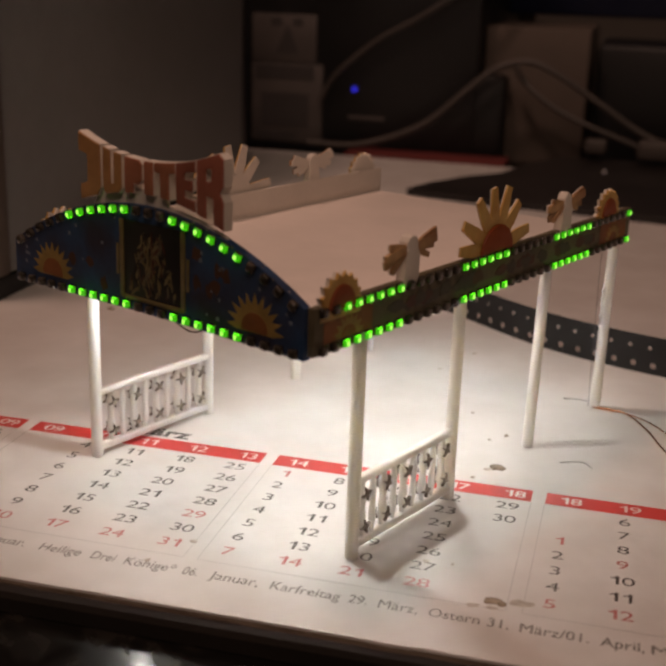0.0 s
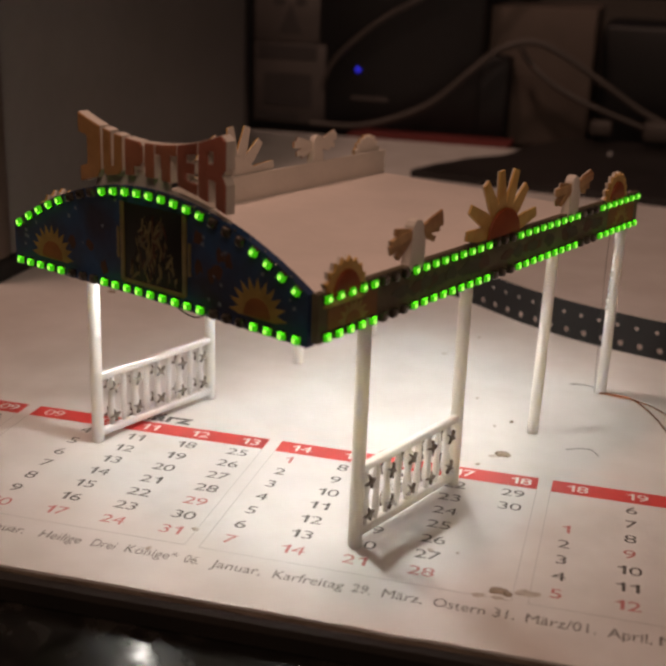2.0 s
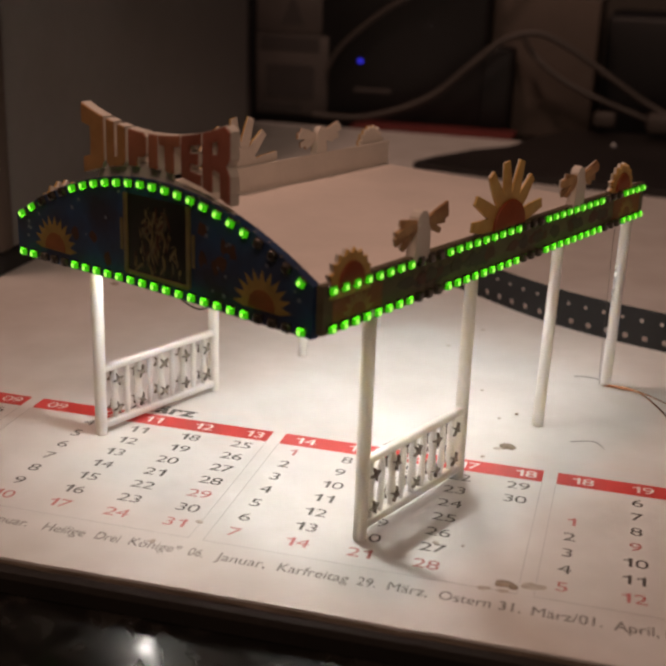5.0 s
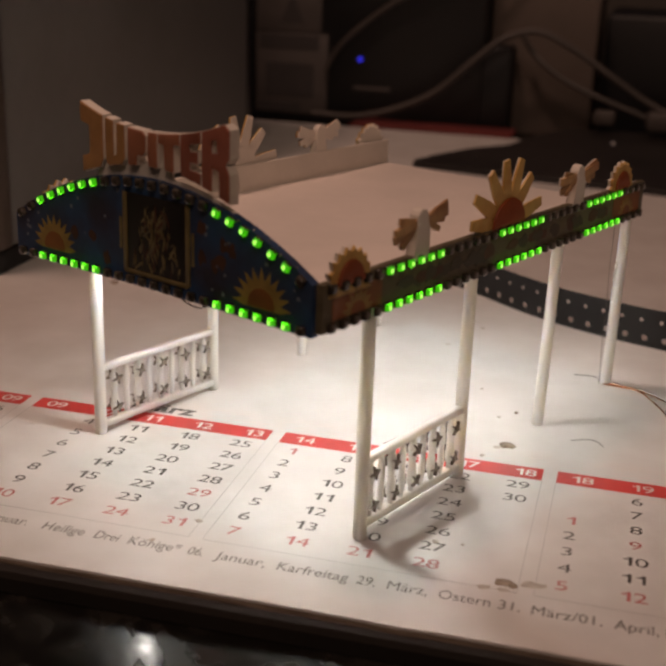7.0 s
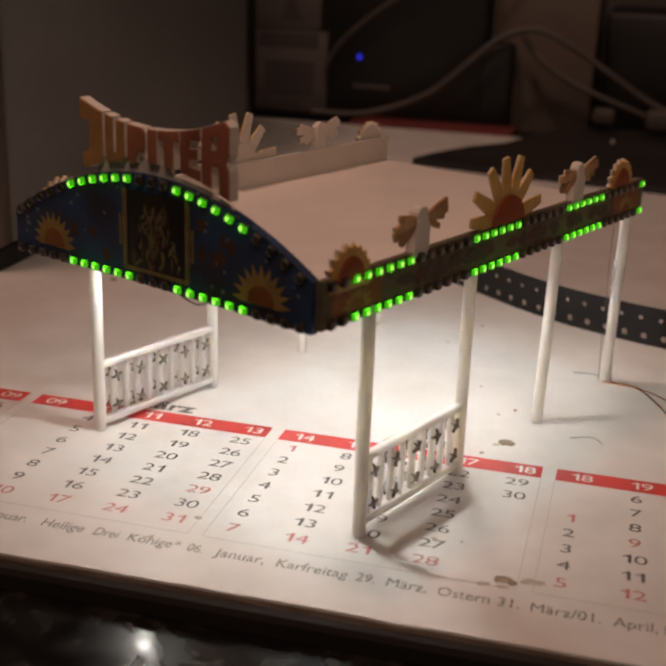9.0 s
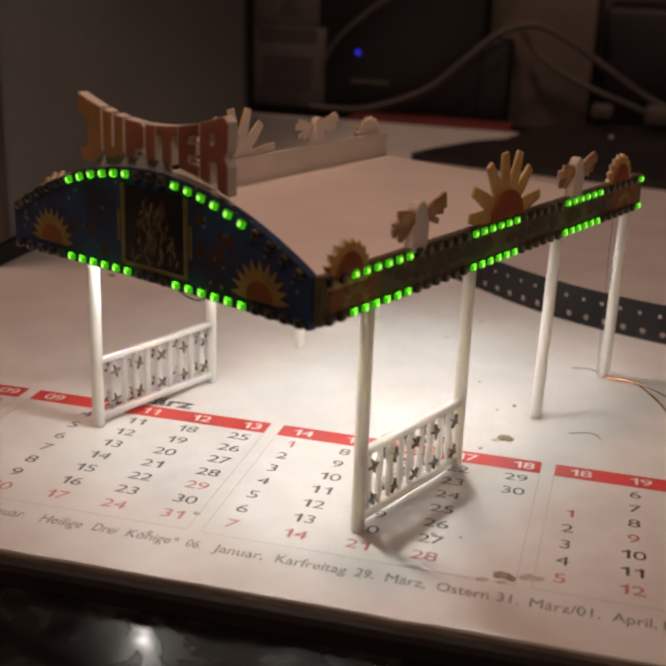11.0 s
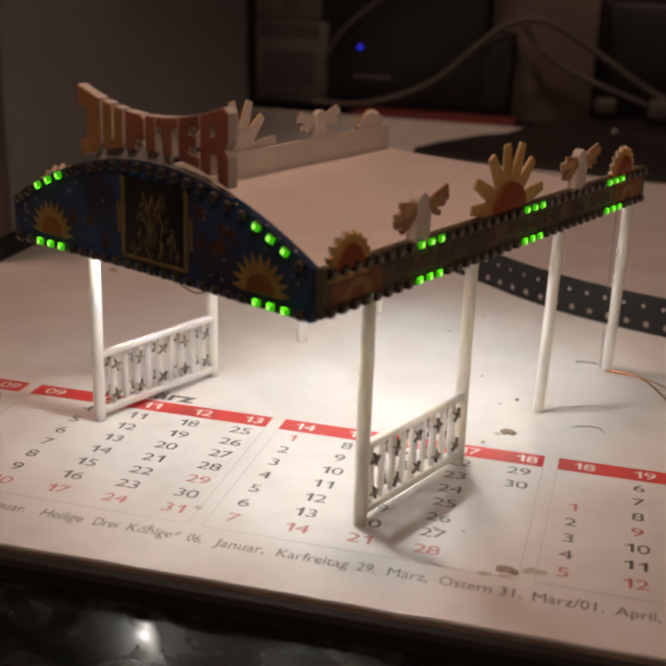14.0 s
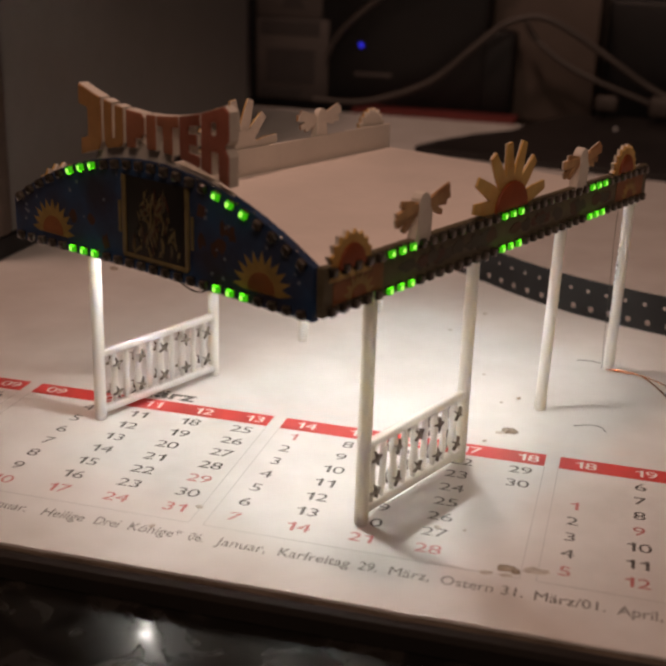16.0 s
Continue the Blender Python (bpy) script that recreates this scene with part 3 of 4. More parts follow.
def front_panel(thing, mesh):
    xs = [-53.8 + 53.6 * i / 48 for i in range(49)]
    outline = [(xs[0], 29.65)] + [(x, 29.65 + 0.25 * math.exp(-((x + 26.6) / 18) ** 2)) for x in xs[1:-1]] + [(xs[-1], 29.65)]
    outline += [(x, arch(x) + 0.72) for x in xs[::-1]]
    panel = part("front_panel", plate(outline, -11.3, -10.1), NAVY, thing, "arched front panel printed with dark blue starry sky")
    y = -11.3
    sun_print(y, -45.6, 32.0, 2.1, 4.4, 11, panel, -8, 188)
    sun_print(y, -7.9, 31.9, 2.1, 4.6, 11, panel, -8, 188)
    # framed picture in the middle, kept plain
    cx, x0, x1, z0, z1 = -25.5, -31.5, -19.5, 31.5, 42.0
    part("picture_ground", box(x0 + 0.3, x1 - 0.3, y - 0.10, y, z0, z1, bevel=0.02), BLACK_PRINT, panel)
    for a, b, c, d in ((x0, x0 + 0.75, z0 + 0.5, z1), (x1 - 0.75, x1, z0 + 0.5, z1), (x0 + 0.75, x1 - 0.75, z0 - 0.1, z0 + 0.5)):
        part("picture_frame", box(a, b, y - 0.25, y, c, d, bevel=0.08), GOLD, panel)
    for side, ex in ((1, x0), (-1, x1)):
        arc = [(ex + side * (0.75 - 0.75 * math.cos(q)), z0 + 0.5 - 0.6 * math.sin(q)) for q in (math.pi / 2 * k / 6 for k in range(7))]
        part("picture_frame", plate(arc + [(ex + side * 0.75, z0 + 0.5)], y - 0.25, y), GOLD, panel)
    for sx in (x0 - 0.75, x1 + 0.2):
        part("picture_handle", box(sx, sx + 0.5, y - 0.2, y, 34.4, 38.6, bevel=0.1), GOLD, panel)
    rnd = random.Random(11)
    for i in range(110):
        t = (i % 55) / 54
        w = 1.6 + 2.9 * (1 - t) ** 0.8
        px, pz = cx + rnd.uniform(-w, w), 32.6 + 7.6 * t
        sl = rnd.gauss(90, 26)
        ln, wd = rnd.uniform(0.4, 1.2), rnd.uniform(0.09, 0.22)
        pts = [(px + ln * math.cos(q) * math.cos(radians(sl)) - wd * math.sin(q) * math.sin(radians(sl)), pz + ln * math.cos(q) * math.sin(radians(sl)) + wd * math.sin(q) * math.cos(radians(sl))) for q in (2 * math.pi * k / 10 for k in range(10))]
        part("picture_patch", plate(pts, y - 0.11 - 0.001 * i, y), (GOLD, GOLD, OLIVE, RUST, BLACK_PRINT)[i % 5], panel)
    for i in range(46):
        sx = rnd.uniform(-52, -2)
        if x0 - 1 < sx < x1 + 1:
            continue
        sz = rnd.uniform(31.5, arch(sx) - 1.2)
        if min(math.hypot(sx + 45.6, sz - 32), math.hypot(sx + 7.9, sz - 32)) < 5:
            continue
        q = rnd.uniform(0.18, 0.42)
        pts = [(sx + (q if k % 2 else q * 0.45) * math.cos(k * math.pi / 4), sz + (q if k % 2 else q * 0.45) * math.sin(k * math.pi / 4)) for k in range(8)]
        part("printed_star", plate(pts, y - 0.04, y + 0.03), STAR, panel)
    for i in range(9):
        sx = rnd.choice((rnd.uniform(-42, -34), rnd.uniform(-18, -12)))
        sz = rnd.uniform(32.5, arch(sx) - 2)
        pts = [(sx + rnd.uniform(0.5, 1.0) * math.cos(k * math.pi / 5), sz + rnd.uniform(0.4, 1.4) * math.sin(k * math.pi / 5)) for k in range(10)]
        part("printed_cloud", plate(pts, y - 0.03, y + 0.03), RUST, panel)
    places = []
    for i in range(24):
        x = -52.2 + i * 50.45 / 23
        slope = math.degrees(math.atan(-2 * 0.0118 * (x + 26.6)))
        ch = FRONT_ORDER[block_of(i)]
        places.append((x, y - 0.1, arch(x), -slope, ch))
        places.append((x - 0.1 + 0.25 * i / 23, y - 0.1, 30.25 + 0.4 * math.exp(-((x + 26.6) / 20) ** 2), 0, ch))
    add_beads(panel, mesh, places, 1)
    # a bright metal bead beside each diode, added as the glints along the arch
    dot = bmesh.new()
    bmesh.ops.create_icosphere(dot, subdivisions=2, radius=0.2)
    dot = mesh_from("solder_joint", dot, GLINT_METAL)
    for i in range(23):
        x = -51.1 + i * 50.45 / 23
        part("solder_joint", dot, None, panel, m=mm_pose(x, y + 0.25 * (i % 3), arch(x) + 0.62))


def side_panel(thing, mesh, m, sense, flip, top=36.1, row=35.6, rim=0.68, end=75.6):
    """Built facing -y along x; m turns it to its side. x = 0 lies at the model's y = 0."""
    f = -1 if flip else 1
    lo, hi = sorted((-11.2 * f, end * f))
    panel = part("side_panel", box(lo, hi, -1.2, -0.2, 30.33, row + rim, bevel=0.08), OLIVE, thing, "long side panel printed in dark olive", m=m)
    part("inner_face", box(*sorted((-9.8 * f, (end - 0.2) * f)), -0.2, 0.35, 29.95, top, bevel=0.05), BACK_WHITE, panel, "plain pale inner face")
    y = -1.2
    for c, w in ((-4.6, 4.8), (min(69.0, end - 5.2), 5.0)):
        part("printed_field", box(c * f - w, c * f + w, y - 0.05, y + 0.02, 31.6, 34.9), AMBER, panel)
        sun_print(y - 0.05, c * f, 31.7, 1.4, 3.0, 8, panel, 0, 180)
    rnd = random.Random(5)
    for i in range(26):
        c = rnd.uniform(3, 62) * f
        pts = [(c + rnd.uniform(0.8, 2.2) * math.cos(k * math.pi / 5), 33.2 + rnd.uniform(0.5, 1.4) * math.sin(k * math.pi / 5)) for k in range(10)]
        part("printed_patch", plate(pts, y - 0.02 - 0.003 * i, y + 0.02), OLIVE_DARK if i % 3 else RUST, panel)
    places = []
    for k in range(39):
        ch = "abcd"[block_of(k) % 4]
        x = (-9.75 + 2.21 * k) * f
        if abs(x) > end - 0.9:
            break
        places.append((x, y - 0.08, row, 0, ch))
        places.append((x, y - 0.08, 30.95, 0, ch))
    add_beads(panel, mesh, places, sense)
    return panel


def petal(length, wide, tip):
    """An outline of one ray from its root at the origin upwards."""
    return [(-wide * 0.46, 0), (-wide * 0.5, length * 0.5), (-tip * 0.5, length - 0.1), (-tip * 0.46, length), (tip * 0.46, length), (tip * 0.5, length - 0.1), (wide * 0.5, length * 0.5), (wide * 0.46, 0)]


def turned(pts, deg, cx=0.0, cz=0.0, start=0.0):
    a = radians(deg)
    return [(cx + x * math.cos(a) - (z + start) * math.sin(a), cz + x * math.sin(a) + (z + start) * math.cos(a)) for x, z in pts]


def big_sun(thing, m, hand=1):
    base = part("big_sun_ornament", plate([(4.6 * math.cos(math.pi * i / 16), 4.2 * math.sin(math.pi * i / 16)) for i in range(17)], -0.2, 0.4, 0.1), BACK_WHITE, thing, "tall sunburst ornament with yellow rays", m)
    for deg, ln in ((83, 7.6), (62, 8.2), (34.5, 7.4), (8.6, 7.1), (-18, 7.2), (-45, 6.6), (-79, 7.6)):
        part("ray", plate(turned(petal(ln - 0.2, 2.1, 1.4), hand * deg, 0, 0.2, 2.2), -0.34, -0.02, 0.05), SUN_YELLOW, base)
        part("ray_back", plate(turned(petal(ln - 0.2, 2.1, 1.4), hand * deg, 0, 0.2, 2.2), -0.02, 0.12, 0.02), BACK_WHITE, base)
    part("disc", plate([(4.3 * math.cos(math.pi * i / 16), 3.9 * math.sin(math.pi * i / 16)) for i in range(17)], -0.75, -0.1, 0.25), SUN_ORANGE, base, "red-orange sun disc")


def small_sun(thing, m):
    rim = []
    for i in range(45):
        a = math.pi * (-0.08 + 1.16 * i / 44)
        q = 3.9 + 0.42 * math.cos(i * 2 * math.pi / 4)
        rim.append((q * math.cos(a) * 0.98, q * math.sin(a) * 1.02))
    rim = rim + [(-3.6, -1.0), (3.6, -1.0)]
    base = part("small_sun_ornament", plate(rim, -0.2, 0.3, 0.05), BACK_WHITE, thing, "small scalloped sun ornament", m)
    part("petal_ring", plate(rim, -0.6, -0.2, 0.15), SUN_YELLOW, base, "yellow scalloped rim")
    part("disc", plate([(2.5 * math.cos(math.pi * i / 16), 2.9 * math.sin(math.pi * i / 16)) for i in range(17)], -0.9, -0.4, 0.2), SUN_ORANGE, base, "orange sun disc")


def palm(thing, m, seed, hand):
    rnd = random.Random(seed)
    trunk = bmesh.new()
    pts = [(-1.9, -0.6), (-1.5, 1.4), (-1.15, 3.2), (-1.3, 4.4), (-1.2, 5.2), (-0.8, 5.75), (-0.25, 6.0), (0.25, 6.0), (0.8, 5.75), (1.2, 5.2), (1.3, 4.4), (1.15, 3.2), (1.5, 1.4), (1.9, -0.6)]
    plate(pts, -0.7, 0.7, 0.4, trunk)
    base = part("palm_ornament", trunk, BACK_WHITE, thing, "palm ornament with white trunk and golden-brown leaves", m)
    # the fan towards the rear is raised, the other one droops
    for side in (-1, 1):
        fan = ((71, 4.6, 1.0), (82, 4.8, 1.3), (95, 4.3, 1.1), (114, 3.0, 0.8)) if side * hand > 0 else ((82, 3.4, 1.0), (97, 4.5, 1.2), (110, 4.7, 1.2), (126, 3.8, 0.9)) if hand > 0 else ((70, 4.0, 1.0), (86, 4.6, 1.2), (102, 4.3, 1.1), (120, 3.2, 0.9))
        for k, (deg, ln, w) in enumerate(fan):
            d = -side * (deg + rnd.uniform(-4, 4))
            pts = petal(ln * rnd.uniform(0.94, 1.05), w, w * rnd.uniform(0.75, 1.0))
            lift = 0.14 * (k % 2) + rnd.uniform(0, 0.08)
            part("leaf", plate(turned(pts, d, side * 0.75, 4.3, 0.5), -0.32 - lift, -0.08, 0.05), LEAF_BROWN, base)
            part("leaf_back", plate(turned(pts, d, side * 0.75, 4.3, 0.5), -0.08, 0.1 + 0.08 * (k % 2), 0.02), BACK_WHITE, base)


def sign(thing):
    """The letters stand on the arch, their tops on a hollow curve."""
    base = part("sign_foot", plate([(-37.4, 42.2), (-30, 43.4), (-22, 43.6), (-12.9, 41.4), (-12.9, 42.2), (-17.3, 43.6), (-21, 44.2), (-23.2, 44.5), (-23.4, 46.9), (-24.6, 46.9), (-25.0, 45.9), (-29.6, 46.0), (-30.0, 45.0), (-31.0, 45.6), (-33.4, 45.4), (-34.6, 45.9), (-36.2, 44.6)], -10.75, -10.25, 0.05), BACK_WHITE, thing, "raised letter sign in orange and red with white edges", mm_pose(0, 0, 0))
    glyphs = {  # outlines in a unit square
        "J": ((0, 1), (1, 1), (1, 0.14), (0.86, 0), (0.06, 0), (0.06, 0.23), (0.42, 0.25), (0.42, 0.73), (0, 0.73)),
        "U": ((0, 1), (0.36, 1), (0.36, 0.22), (0.62, 0.22), (0.62, 1), (1, 1), (1, 0.12), (0.85, 0), (0.15, 0), (0, 0.12)),
        "P": ((0, 0), (0, 1), (0.84, 1), (1, 0.88), (1, 0.42), (0.84, 0.28), (0.46, 0.28), (0.46, 0)),
        "I": ((0, 0), (0, 1), (1, 1), (1, 0)),
        "T": ((0, 1), (1, 1), (1, 0.73), (0.70, 0.73), (0.70, 0), (0.30, 0), (0.30, 0.73), (0, 0.73)),
        "E": ((0, 0), (0, 1), (1, 1), (1, 0.78), (0.42, 0.78), (0.42, 0.61), (0.86, 0.61), (0.86, 0.39), (0.42, 0.39), (0.42, 0.21), (1, 0.21), (1, 0)),
        "R": ((0, 0), (0, 1), (0.82, 1), (1, 0.90), (1, 0.56), (0.86, 0.47), (1, 0.36), (1, 0), (0.66, 0), (0.66, 0.38), (0.34, 0.38), (0.34, 0.62), (0.58, 0.62), (0.58, 0.82), (0.33, 0.82), (0.33, 0)),
    }
    spans = (("J", -39.0, -34.85), ("U", -34.3, -30.8), ("P", -30.2, -27.0), ("I", -26.6, -25.0), ("T", -24.75, -21.1), ("E", -20.9, -17.6), ("R", -17.35, -12.9))
    low = lambda x: 45.7 - (0.0130 if x < -25.5 else 0.0165) * (x + 25.5) ** 2
    high = lambda x: 50.0 + (0.0160 if x < -26.5 else 0.0149) * (x + 26.5) ** 2

    def glyph(ch, x0, x1, y0, y1, bevel, inset):
        fine = []
        pts = glyphs[ch]
        for (u0, v0), (u1, v1) in zip(pts, pts[1:] + pts[:1]):
            for k in range(3):
                fine.append((u0 + (u1 - u0) * k / 3, v0 + (v1 - v0) * k / 3))
        out = []
        for u, v in fine:
            x = x0 + inset + u * (x1 - x0 - 2 * inset)
            out.append((x, low(x) + inset + v * (high(x) - low(x) - 2 * inset)))
        return plate(out, y0, y1, bevel)

    for i, (ch, x0, x1) in enumerate(spans):
        body = part("letter", glyph(ch, x0, x1, -11.35, -9.9, 0.0, 0.0), BACK_WHITE, base)
        part("letter_face", glyph(ch, x0, x1, -11.6, -11.3, 0.08, 0.09), (LETTER_YELLOW, LETTER_YELLOW, LETTER_ORANGE, LETTER_ORANGE, LETTER_ORANGE, LETTER_RED, LETTER_RED)[i], body, "painted letter face")


def railing(thing, x, low):
    tall = (10.4 - low - 0.7) / 9.4
    y0, y1 = -1.2, 22.9
    rail = part("railing", box(x - 0.6, x + 0.6, y0, y1, 10.0, 11.1, bevel=0.3), RAIL_PLASTIC, thing, "white balustrade with dark flower ornaments")
    part("bottom_rail", box(x - 0.6, x + 0.6, y0, y1, low - 0.25, low + 1.0, bevel=0.3), RAIL_PLASTIC, rail)
    slim = add_rings(bmesh.new(), ((0.38, 0), (0.38, 1.0), (0.55, 2.2), (0.42, 4.5), (0.55, 7.0), (0.38, 8.6), (0.38, 9.4)), 16)
    slim = mesh_from("bar", slim, RAIL_PLASTIC)
    fancy = mesh_from("baluster", add_rings(bmesh.new(), ((0.42, 0), (0.42, 1.0), (0.72, 2.0), (0.62, 3.4), (0.44, 4.8), (0.62, 6.2), (0.72, 7.4), (0.42, 8.4), (0.42, 9.4)), 16), RAIL_PLASTIC)
    star = bmesh.new()
    pts = []
    for k in range(8):
        a = math.pi * k / 4 + 0.25
        q = 1.08 if k % 2 == 0 else 0.26
        pts.append((q * math.cos(a), q * math.sin(a)))
    plate(pts, -0.28, 0.28, 0.1, star)
    bmesh.ops.create_icosphere(star, subdivisions=2, radius=0.36)
    star = mesh_from("flower", star, DARK_FLOWER)
    n = 9
    for i in range(n):
        y = y0 + (y1 - y0) * (i + 1) / (n + 1)
        if i % 2:
            part("bar", slim, None, rail, m=mm_pose(x, y, low + 0.7) @ Matrix.Diagonal((1, 1, tall, 1)))
            continue
        part("baluster", fancy, None, rail, m=mm_pose(x, y, low + 0.7) @ Matrix.Diagonal((1, 1, tall, 1)))
        for dz in (2.1, 7.2):
            for s in (-0.72, 0.72):
                ob = new("flower", star)
                ob.parent = rail
                ob.matrix_basis = mm_pose(x + s, y + 0.1, low + 0.7 + dz * tall, 0, 0, 90) @ pose(0, 0, 0, 0, 17 * i, 0)


def pavilion():
    thing = group_of("model_pavilion", "miniature fairground pavilion with green running lights and white posts", "model building", Matrix.Translation(model(0, 0, 0)) @ pose(0, 0, 0, 0, 0, TURN))
    part("roof", box(-49.0, 0.2, -10.1, 70.6, 31.4, 33.0, bevel=0.15), ROOF_WHITE, thing, "flat white roof plate")
    mesh = (bead_mesh(-1), bead_mesh(1))
    front_panel(thing, mesh)
    right = mm_pose(0.0, 0, 0, 0, 0, 90)
    left = mm_pose(-49.2, 0, 0, 0, 0, -90)
    side_panel(thing, mesh, right, -1, False)
    side_panel(thing, mesh, left, 1, True, 37.35, 36.15, 0.45, 71.4)
    post = mesh_from("post", add_rings(bmesh.new(), ((0.80, 0), (0.92, 0.25), (0.9, 8), (0.9, 20), (0.9, 31.4)), 20), WHITE_PLASTIC)
    for x, y in ((0.55, -1.2), (0.0, 23.0), (-0.3, 47.7), (0.1, 72.0), (-48.9, -1.7), (-49.0, 23.0), (-48.9, 46.5), (-48.9, 70.0)):
        part("post", post, None, thing, m=mm_pose(x, y, 0, 0, 1.1 if y == 47.7 else 0.5 if y == 72.0 else 0, 0))
    railing(thing, 0.1, 1.2)
    railing(thing, -48.9, 1.1)
    for f, place in ((1, lambda u, z: mm_pose(0.7, u, z, 0, 0, 90)), (-1, lambda u, z: mm_pose(-49.9, u, z, 0, 0, -90))):
        big_sun(thing, place(30.0, 36.2), f)
        for u, z in ((-6.2, 35.5 if f > 0 else 35.6), (66.4, 36.2)):
            small_sun(thing, place(u, z))
        for i, u in enumerate((8.3, 51.0)):
            palm(thing, place(u, 36.0), 3 + i, f)
    sign(thing)
    for x, y in LED_SPOTS:
        led = part("white_led", add_rings(bmesh.new(), ((1.15, 30.0), (1.3, 30.1), (1.3, 31.4)), 16), WHITE_PLASTIC, thing, "white light-emitting diode under the roof", mm_pose(x, y, 0))
        part("lens", add_rings(bmesh.new(), ((0.4, 29.25), (0.75, 29.45), (0.95, 29.8), (0.95, 30.0)), 16), LED_WHITE, led, "lit white lens")
    part("feed_wire", tube([(-0.9, 70.6, 31), (-1.0, 70.5, 24), (-0.85, 70.6, 16), (-0.8, 70.8, 6), (-0.7, 71, 0.3)], 0.05, 5), CABLE_GREY, thing, "thin wire glued along the rear post")
    for z in (22.0, 20.6, 19.5, 17.4, 16.2):
        bm = bmesh.new()
        bmesh.ops.create_icosphere(bm, subdivisions=2, radius=0.3)
        part("glue_bead", bm, WHITE_PLASTIC, thing, m=mm_pose(-0.42 + 0.009 * z, 71.2, z) @ Matrix.Diagonal((0.8, 1, 2.0, 1)))
    part("loose_wire", tube([(-24, -10.2, 30.3), (-22, -10.4, 29.4), (-19, -10.6, 29.0), (-16.5, -10.4, 30.0)], 0.1, 5), BLACK_PRINT, thing)


# ---------------------------------------------------------------- what stands behind
def behind():
    case = group_of("computer_case", "large grey computer case with black base strip", "computer case", mm_pose(0, 0, 0))
    part("side", box(-260, -85.4, 66, 224, 5, 150, bevel=1.5), CASE_GREY, case)
    part("base_strip", box(-258, -85.8, 58, 223, 0, 5, bevel=0.5), CASE_BLACK, case)
    part("front_bezel", box(-260, -85.0, 60, 66, 5, 150, bevel=1.5), CARD_BROWN, case)
    part("rear_edge", box(-258, -86, 224, 229, 0, 150, bevel=0.5), CASE_BLACK, case)
    tower = group_of("black_device", "black device with worn paper labels and a blue indicator", "electronic device", mm_pose(0, 0, 0))
    part("body", box(-170, -18, 330, 480, -3.8, 150, bevel=2), CASE_BLACK, tower)
    part("foot_body", box(-30, -6.5, 331, 460, -3.8, 34, bevel=2), CASE_BLACK, tower)
    part("label", box(-118.6, -89.3, 329.6, 330.2, 35.5, 55.8, bevel=0.1), LABEL_GREY, tower, "pale worn paper label")
    part("label", box(-118.6, -86.0, 329.6, 330.2, 0.6, 34.9, bevel=0.1), LABEL_GREY, tower, "pale worn paper label")
    tri = [(-107.5, 39.5), (-97.0, 39.5), (-102.2, 51.5)]
    part("label_sign", plate(tri, 329.35, 329.7), LABEL_DARK, tower)
    for x0, x1, z0, z1 in ((-110, -105, 51, 54), (-100, -95.5, 51, 54), (-117, -90, 28, 34), (-114, -92, 8, 22), (-117, -98, 2, 5)):
        part("label_bar", box(x0, x1, 329.35, 329.7, z0, z1), LABEL_DARK, tower)
    part("indicator", box(-72.6, -70.6, 329.0, 330.5, 24.4, 26.4, bevel=0.6), BLUE_GLOW, tower, "blue glowing indicator lamp")
    part("slot", box(-74.2, -57.6, 329.6, 330.4, 12.3, 14.0, bevel=0.3), LABEL_GREY, tower)
    tagged(part("cardboard_box", box(-17.5, 26.5, 345, 420, -3.8, 54, bevel=0.8), CARD_BROWN), "brown cardboard box standing behind the pad", "box")
    tagged(part("cardboard_box", box(-46, -17.0, 482, 560, -3.8, 160, bevel=0.8), CARD_BROWN), "tall brown cardboard box behind the black device", "box")
    mon = group_of("monitor", "dark blue-black monitor behind the boxes", "monitor", mm_pose(0, 0, 0))
    part("screen", box(-22, 260, 430, 445, 57, 260, bevel=2), SCREEN_BLUE, mon)
    part("stand", box(80, 150, 436, 470, -3.8, 60, bevel=2), CASE_BLACK, mon)
    tagged(part("dark_case", box(29, 200, 360, 425, -3.8, 48, bevel=3), CASE_BLACK), "black case standing behind the pad", "case")
    c = group_of("power_cable", "thick grey cable arching over the desk", "cable", mm_pose(0, 0, 0))
    part("cord", tube([(-90, 322, 2), (-66, 320, 3), (-40, 321, 12.5), (-22, 323, 27.8), (-10.5, 325, 37.4), (3.4, 326, 41), (18, 326, 35), (36.3, 327, 23.5), (49, 328, 15.5), (62, 328, 10), (90, 328, 2)], 1.4, 16), CABLE_GREY, c)
    c = group_of("power_cable", "thin grey cable hanging before the black device", "cable", mm_pose(0, 0, 0))
    part("cord", tube([(-86, 326, 20), (-78.5, 325, 32), (-60.5, 325, 47.2), (-40.8, 325, 58.5), (-20, 325, 75), (0, 325, 110)], 1.1, 16), CABLE_GREY, c)
    c = group_of("power_cable", "grey cable bundle lying at the rear of the desk", "cable", mm_pose(0, 0, 0))
    part("cord", tube([(-3, 333, 39), (0, 332, 34), (6, 330, 28.5), (16, 329, 22), (30, 328, 16), (44, 329, 11), (60, 330, 6), (90, 330, 4)], 1.2, 16), CABLE_GREY, c)
    part("plug", box(29, 38, 318, 324, 6, 12, bevel=1.5), CABLE_GREY, c)
    part("plug", box(50, 64, 316, 324, 5, 13, bevel=2), CABLE_GREY, c)
    tagged(part("red_card", box(-70, -2, 308, 328, -3.8, 0.8, bevel=0.2), RED_CLOTH), "dull red card lying behind the pad", "card")
    bm = plate([(-26.2, 228), (7, 221), (60, 213), (140, 200), (190, 330), (20, 330), (8, 303), (3.5, 286), (0.5, 276), (-10, 264), (-21, 243)], 0, 1)
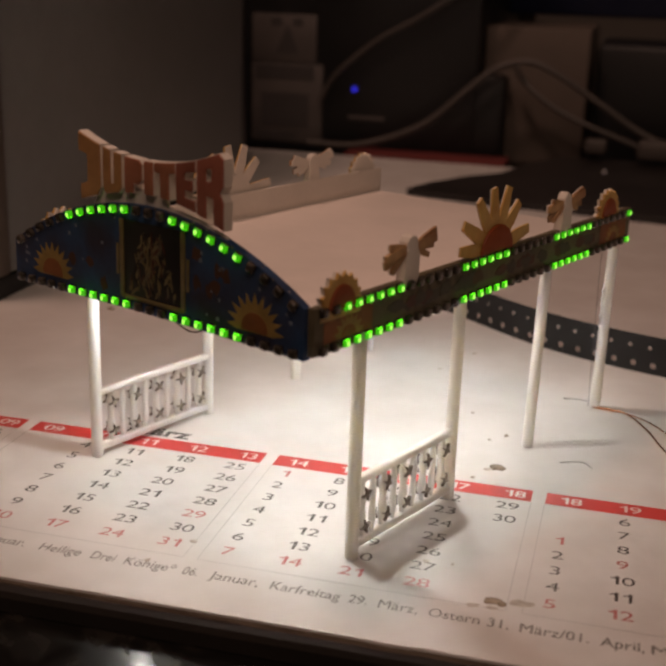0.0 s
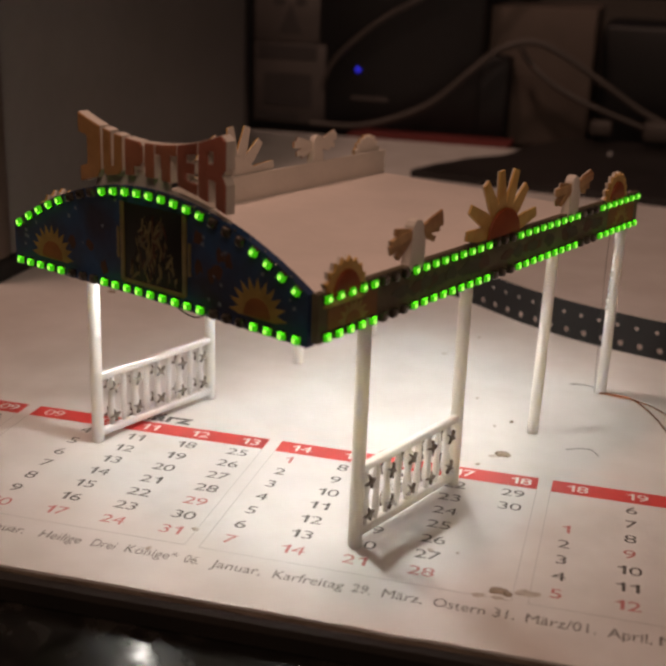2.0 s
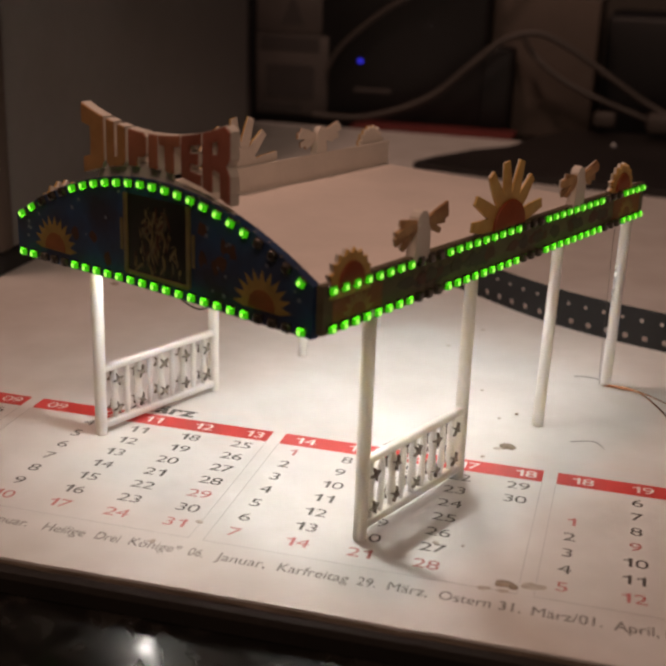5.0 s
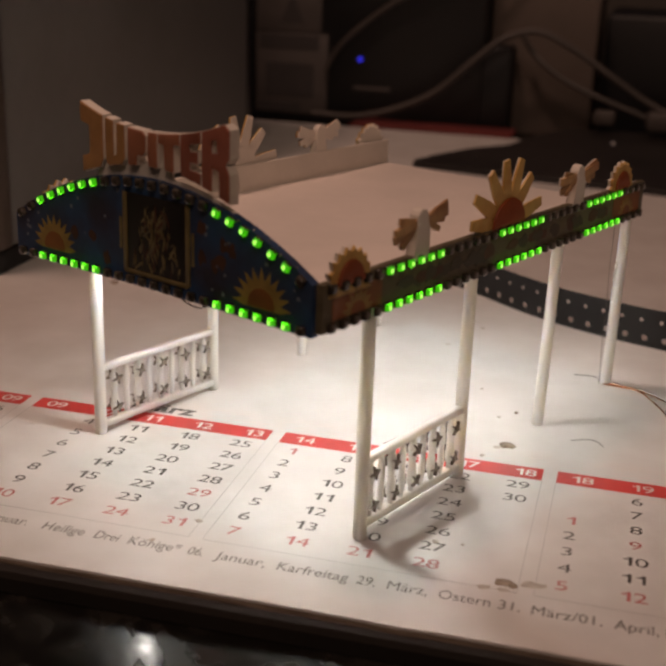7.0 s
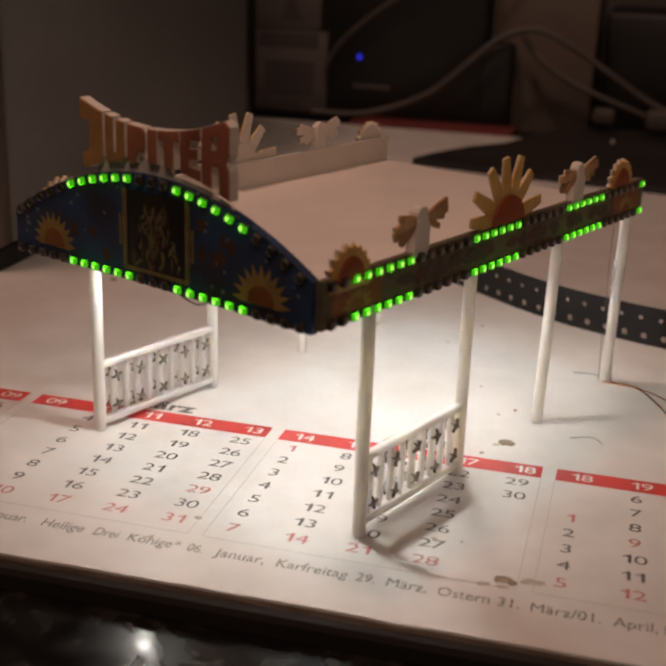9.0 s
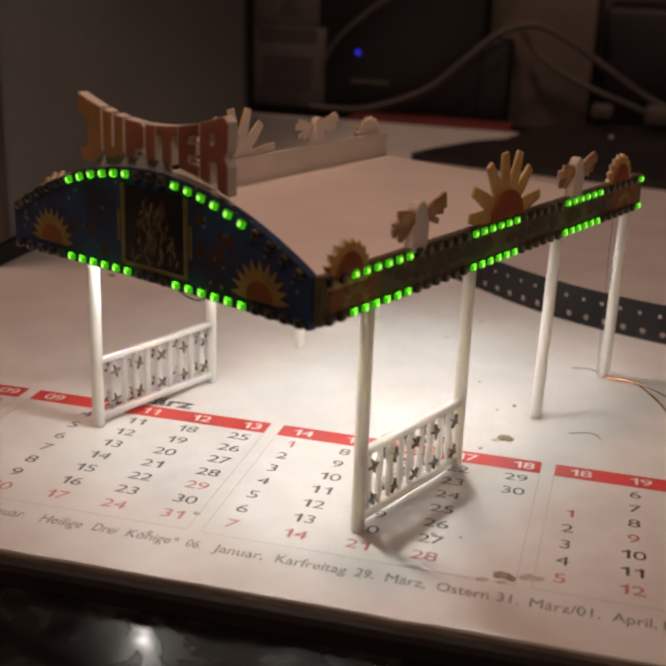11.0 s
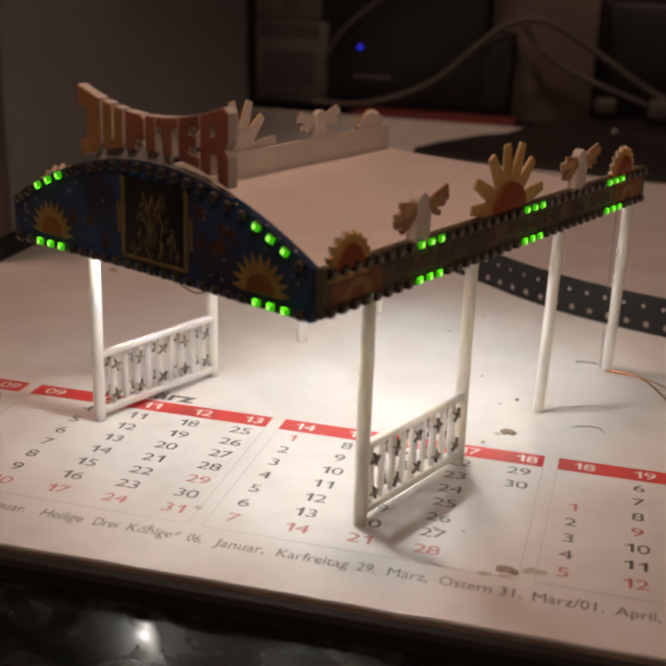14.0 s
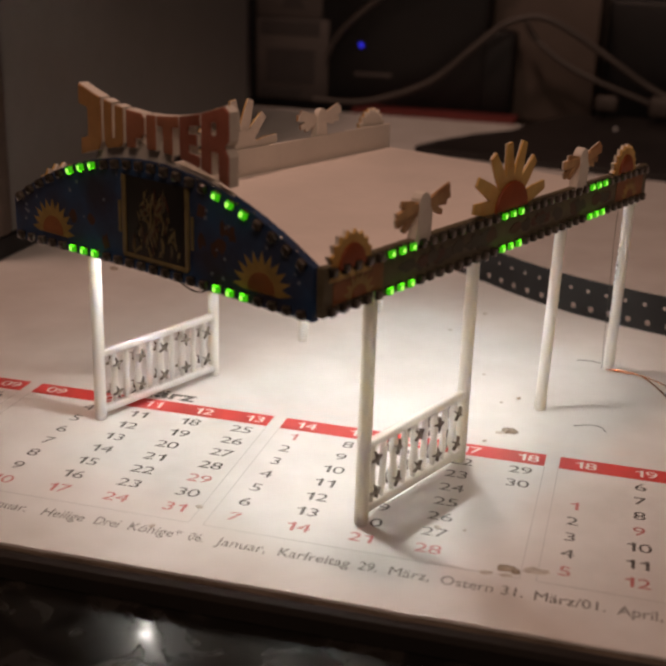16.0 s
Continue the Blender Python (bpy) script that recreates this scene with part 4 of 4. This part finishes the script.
    for v in bm.verts:
        x, y, z = v.co
        v.co = (x, z, 2.5 * (1 - y) + 0.02)
    tagged(part("rubber_mat", bm, MAT_DARK, smooth=False), "dark flexible mat lying on the rear of the pad", "mat")
    blob(1.1, 38.7, 294.5, 3.6, 77, "screw_head", WHITE_PLASTIC, "small pale pellet on the dark mat", "pellet")


# ---------------------------------------------------------------- running lights
# One group of letters for every tenth of a second: the channels that shine, small letters shine weakly.
SHOW_1 = ("BC aBCd AD BC AD AbcD BC AD BC AbCD ABD ABC BCD ABcD ABC BCD ACD ABCd BCD ACD ABD aBCD "
          "ACD ABD ABC AbCD ABD ABC BCD ABcD ABC BCD ACD ABCd ABC ABD ACD ABCd ABD ACD BCD ABcD ACD")
SHOW_2 = "D CD ABc A AB BC cD CD BC AB AB BC CD D BCd AB A AB bCD D CD BC aB AB BC CD CD BC AB A"
SHOW_3 = ("cD A B C Ad B C D aB C D A bC D A B cD A B C Ad B C D CD B A D Bc A D C aB D C B aD C B A Cd B A D Bc A D C")


def show(tick):
    """The shining channels at a tenth of a second."""
    if tick <= 42:
        return SHOW_1.split()[tick]
    if 63 <= tick <= 92:
        return SHOW_2.split()[tick - 63]
    if tick >= 113:
        return SHOW_3.split()[tick - 113]
    if tick < 57:
        dark = "DCBA"[int((tick - 34) / 0.8 + 1e-6) % 4]
        return "ABCD".replace(dark, "")
    return ("A", "AB", "BC", "CD", "D", "CD", "BC", "AB")[(4 + int((tick - 63) / 0.8 + 80.0001)) % 8]


def turn_rows(channel):
    """Seconds and angle: 0 turns a diode's bright face outwards, 178 its dark one."""
    def angle(tick):
        s = show(tick)
        return 0.0 if channel.upper() in s else 122.0 if channel in s else 178.0

    rows = []
    for tick in range(161):
        a = angle(tick)
        rows.append((3 * tick, a))
        if tick < 160:
            b = angle(tick + 1)
            if b != a:
                rows.append((3 * tick + 1, (a + b) / 2))
                rows.append((3 * tick + 2, b))
    kept = [r for i, r in enumerate(rows) if i in (0, len(rows) - 1) or rows[i - 1][1] != r[1] or rows[i + 1][1] != r[1]]
    return [(f / 30.0, a) for f, a in kept]


def motions():
    """Each diode turns its bright or its dark half outwards."""
    rows = {c: turn_rows(c) for c in "abcd"}
    for ob, base, channel, sense in BEADS:
        walk(ob, [(t, base @ pose(0, 0, 0, 0, 0, sense * a)) for t, a in rows[channel]])


room()
desk()
calendar_pad()
pad_clutter()
carrier_tape()
behind()
pavilion()
motions()
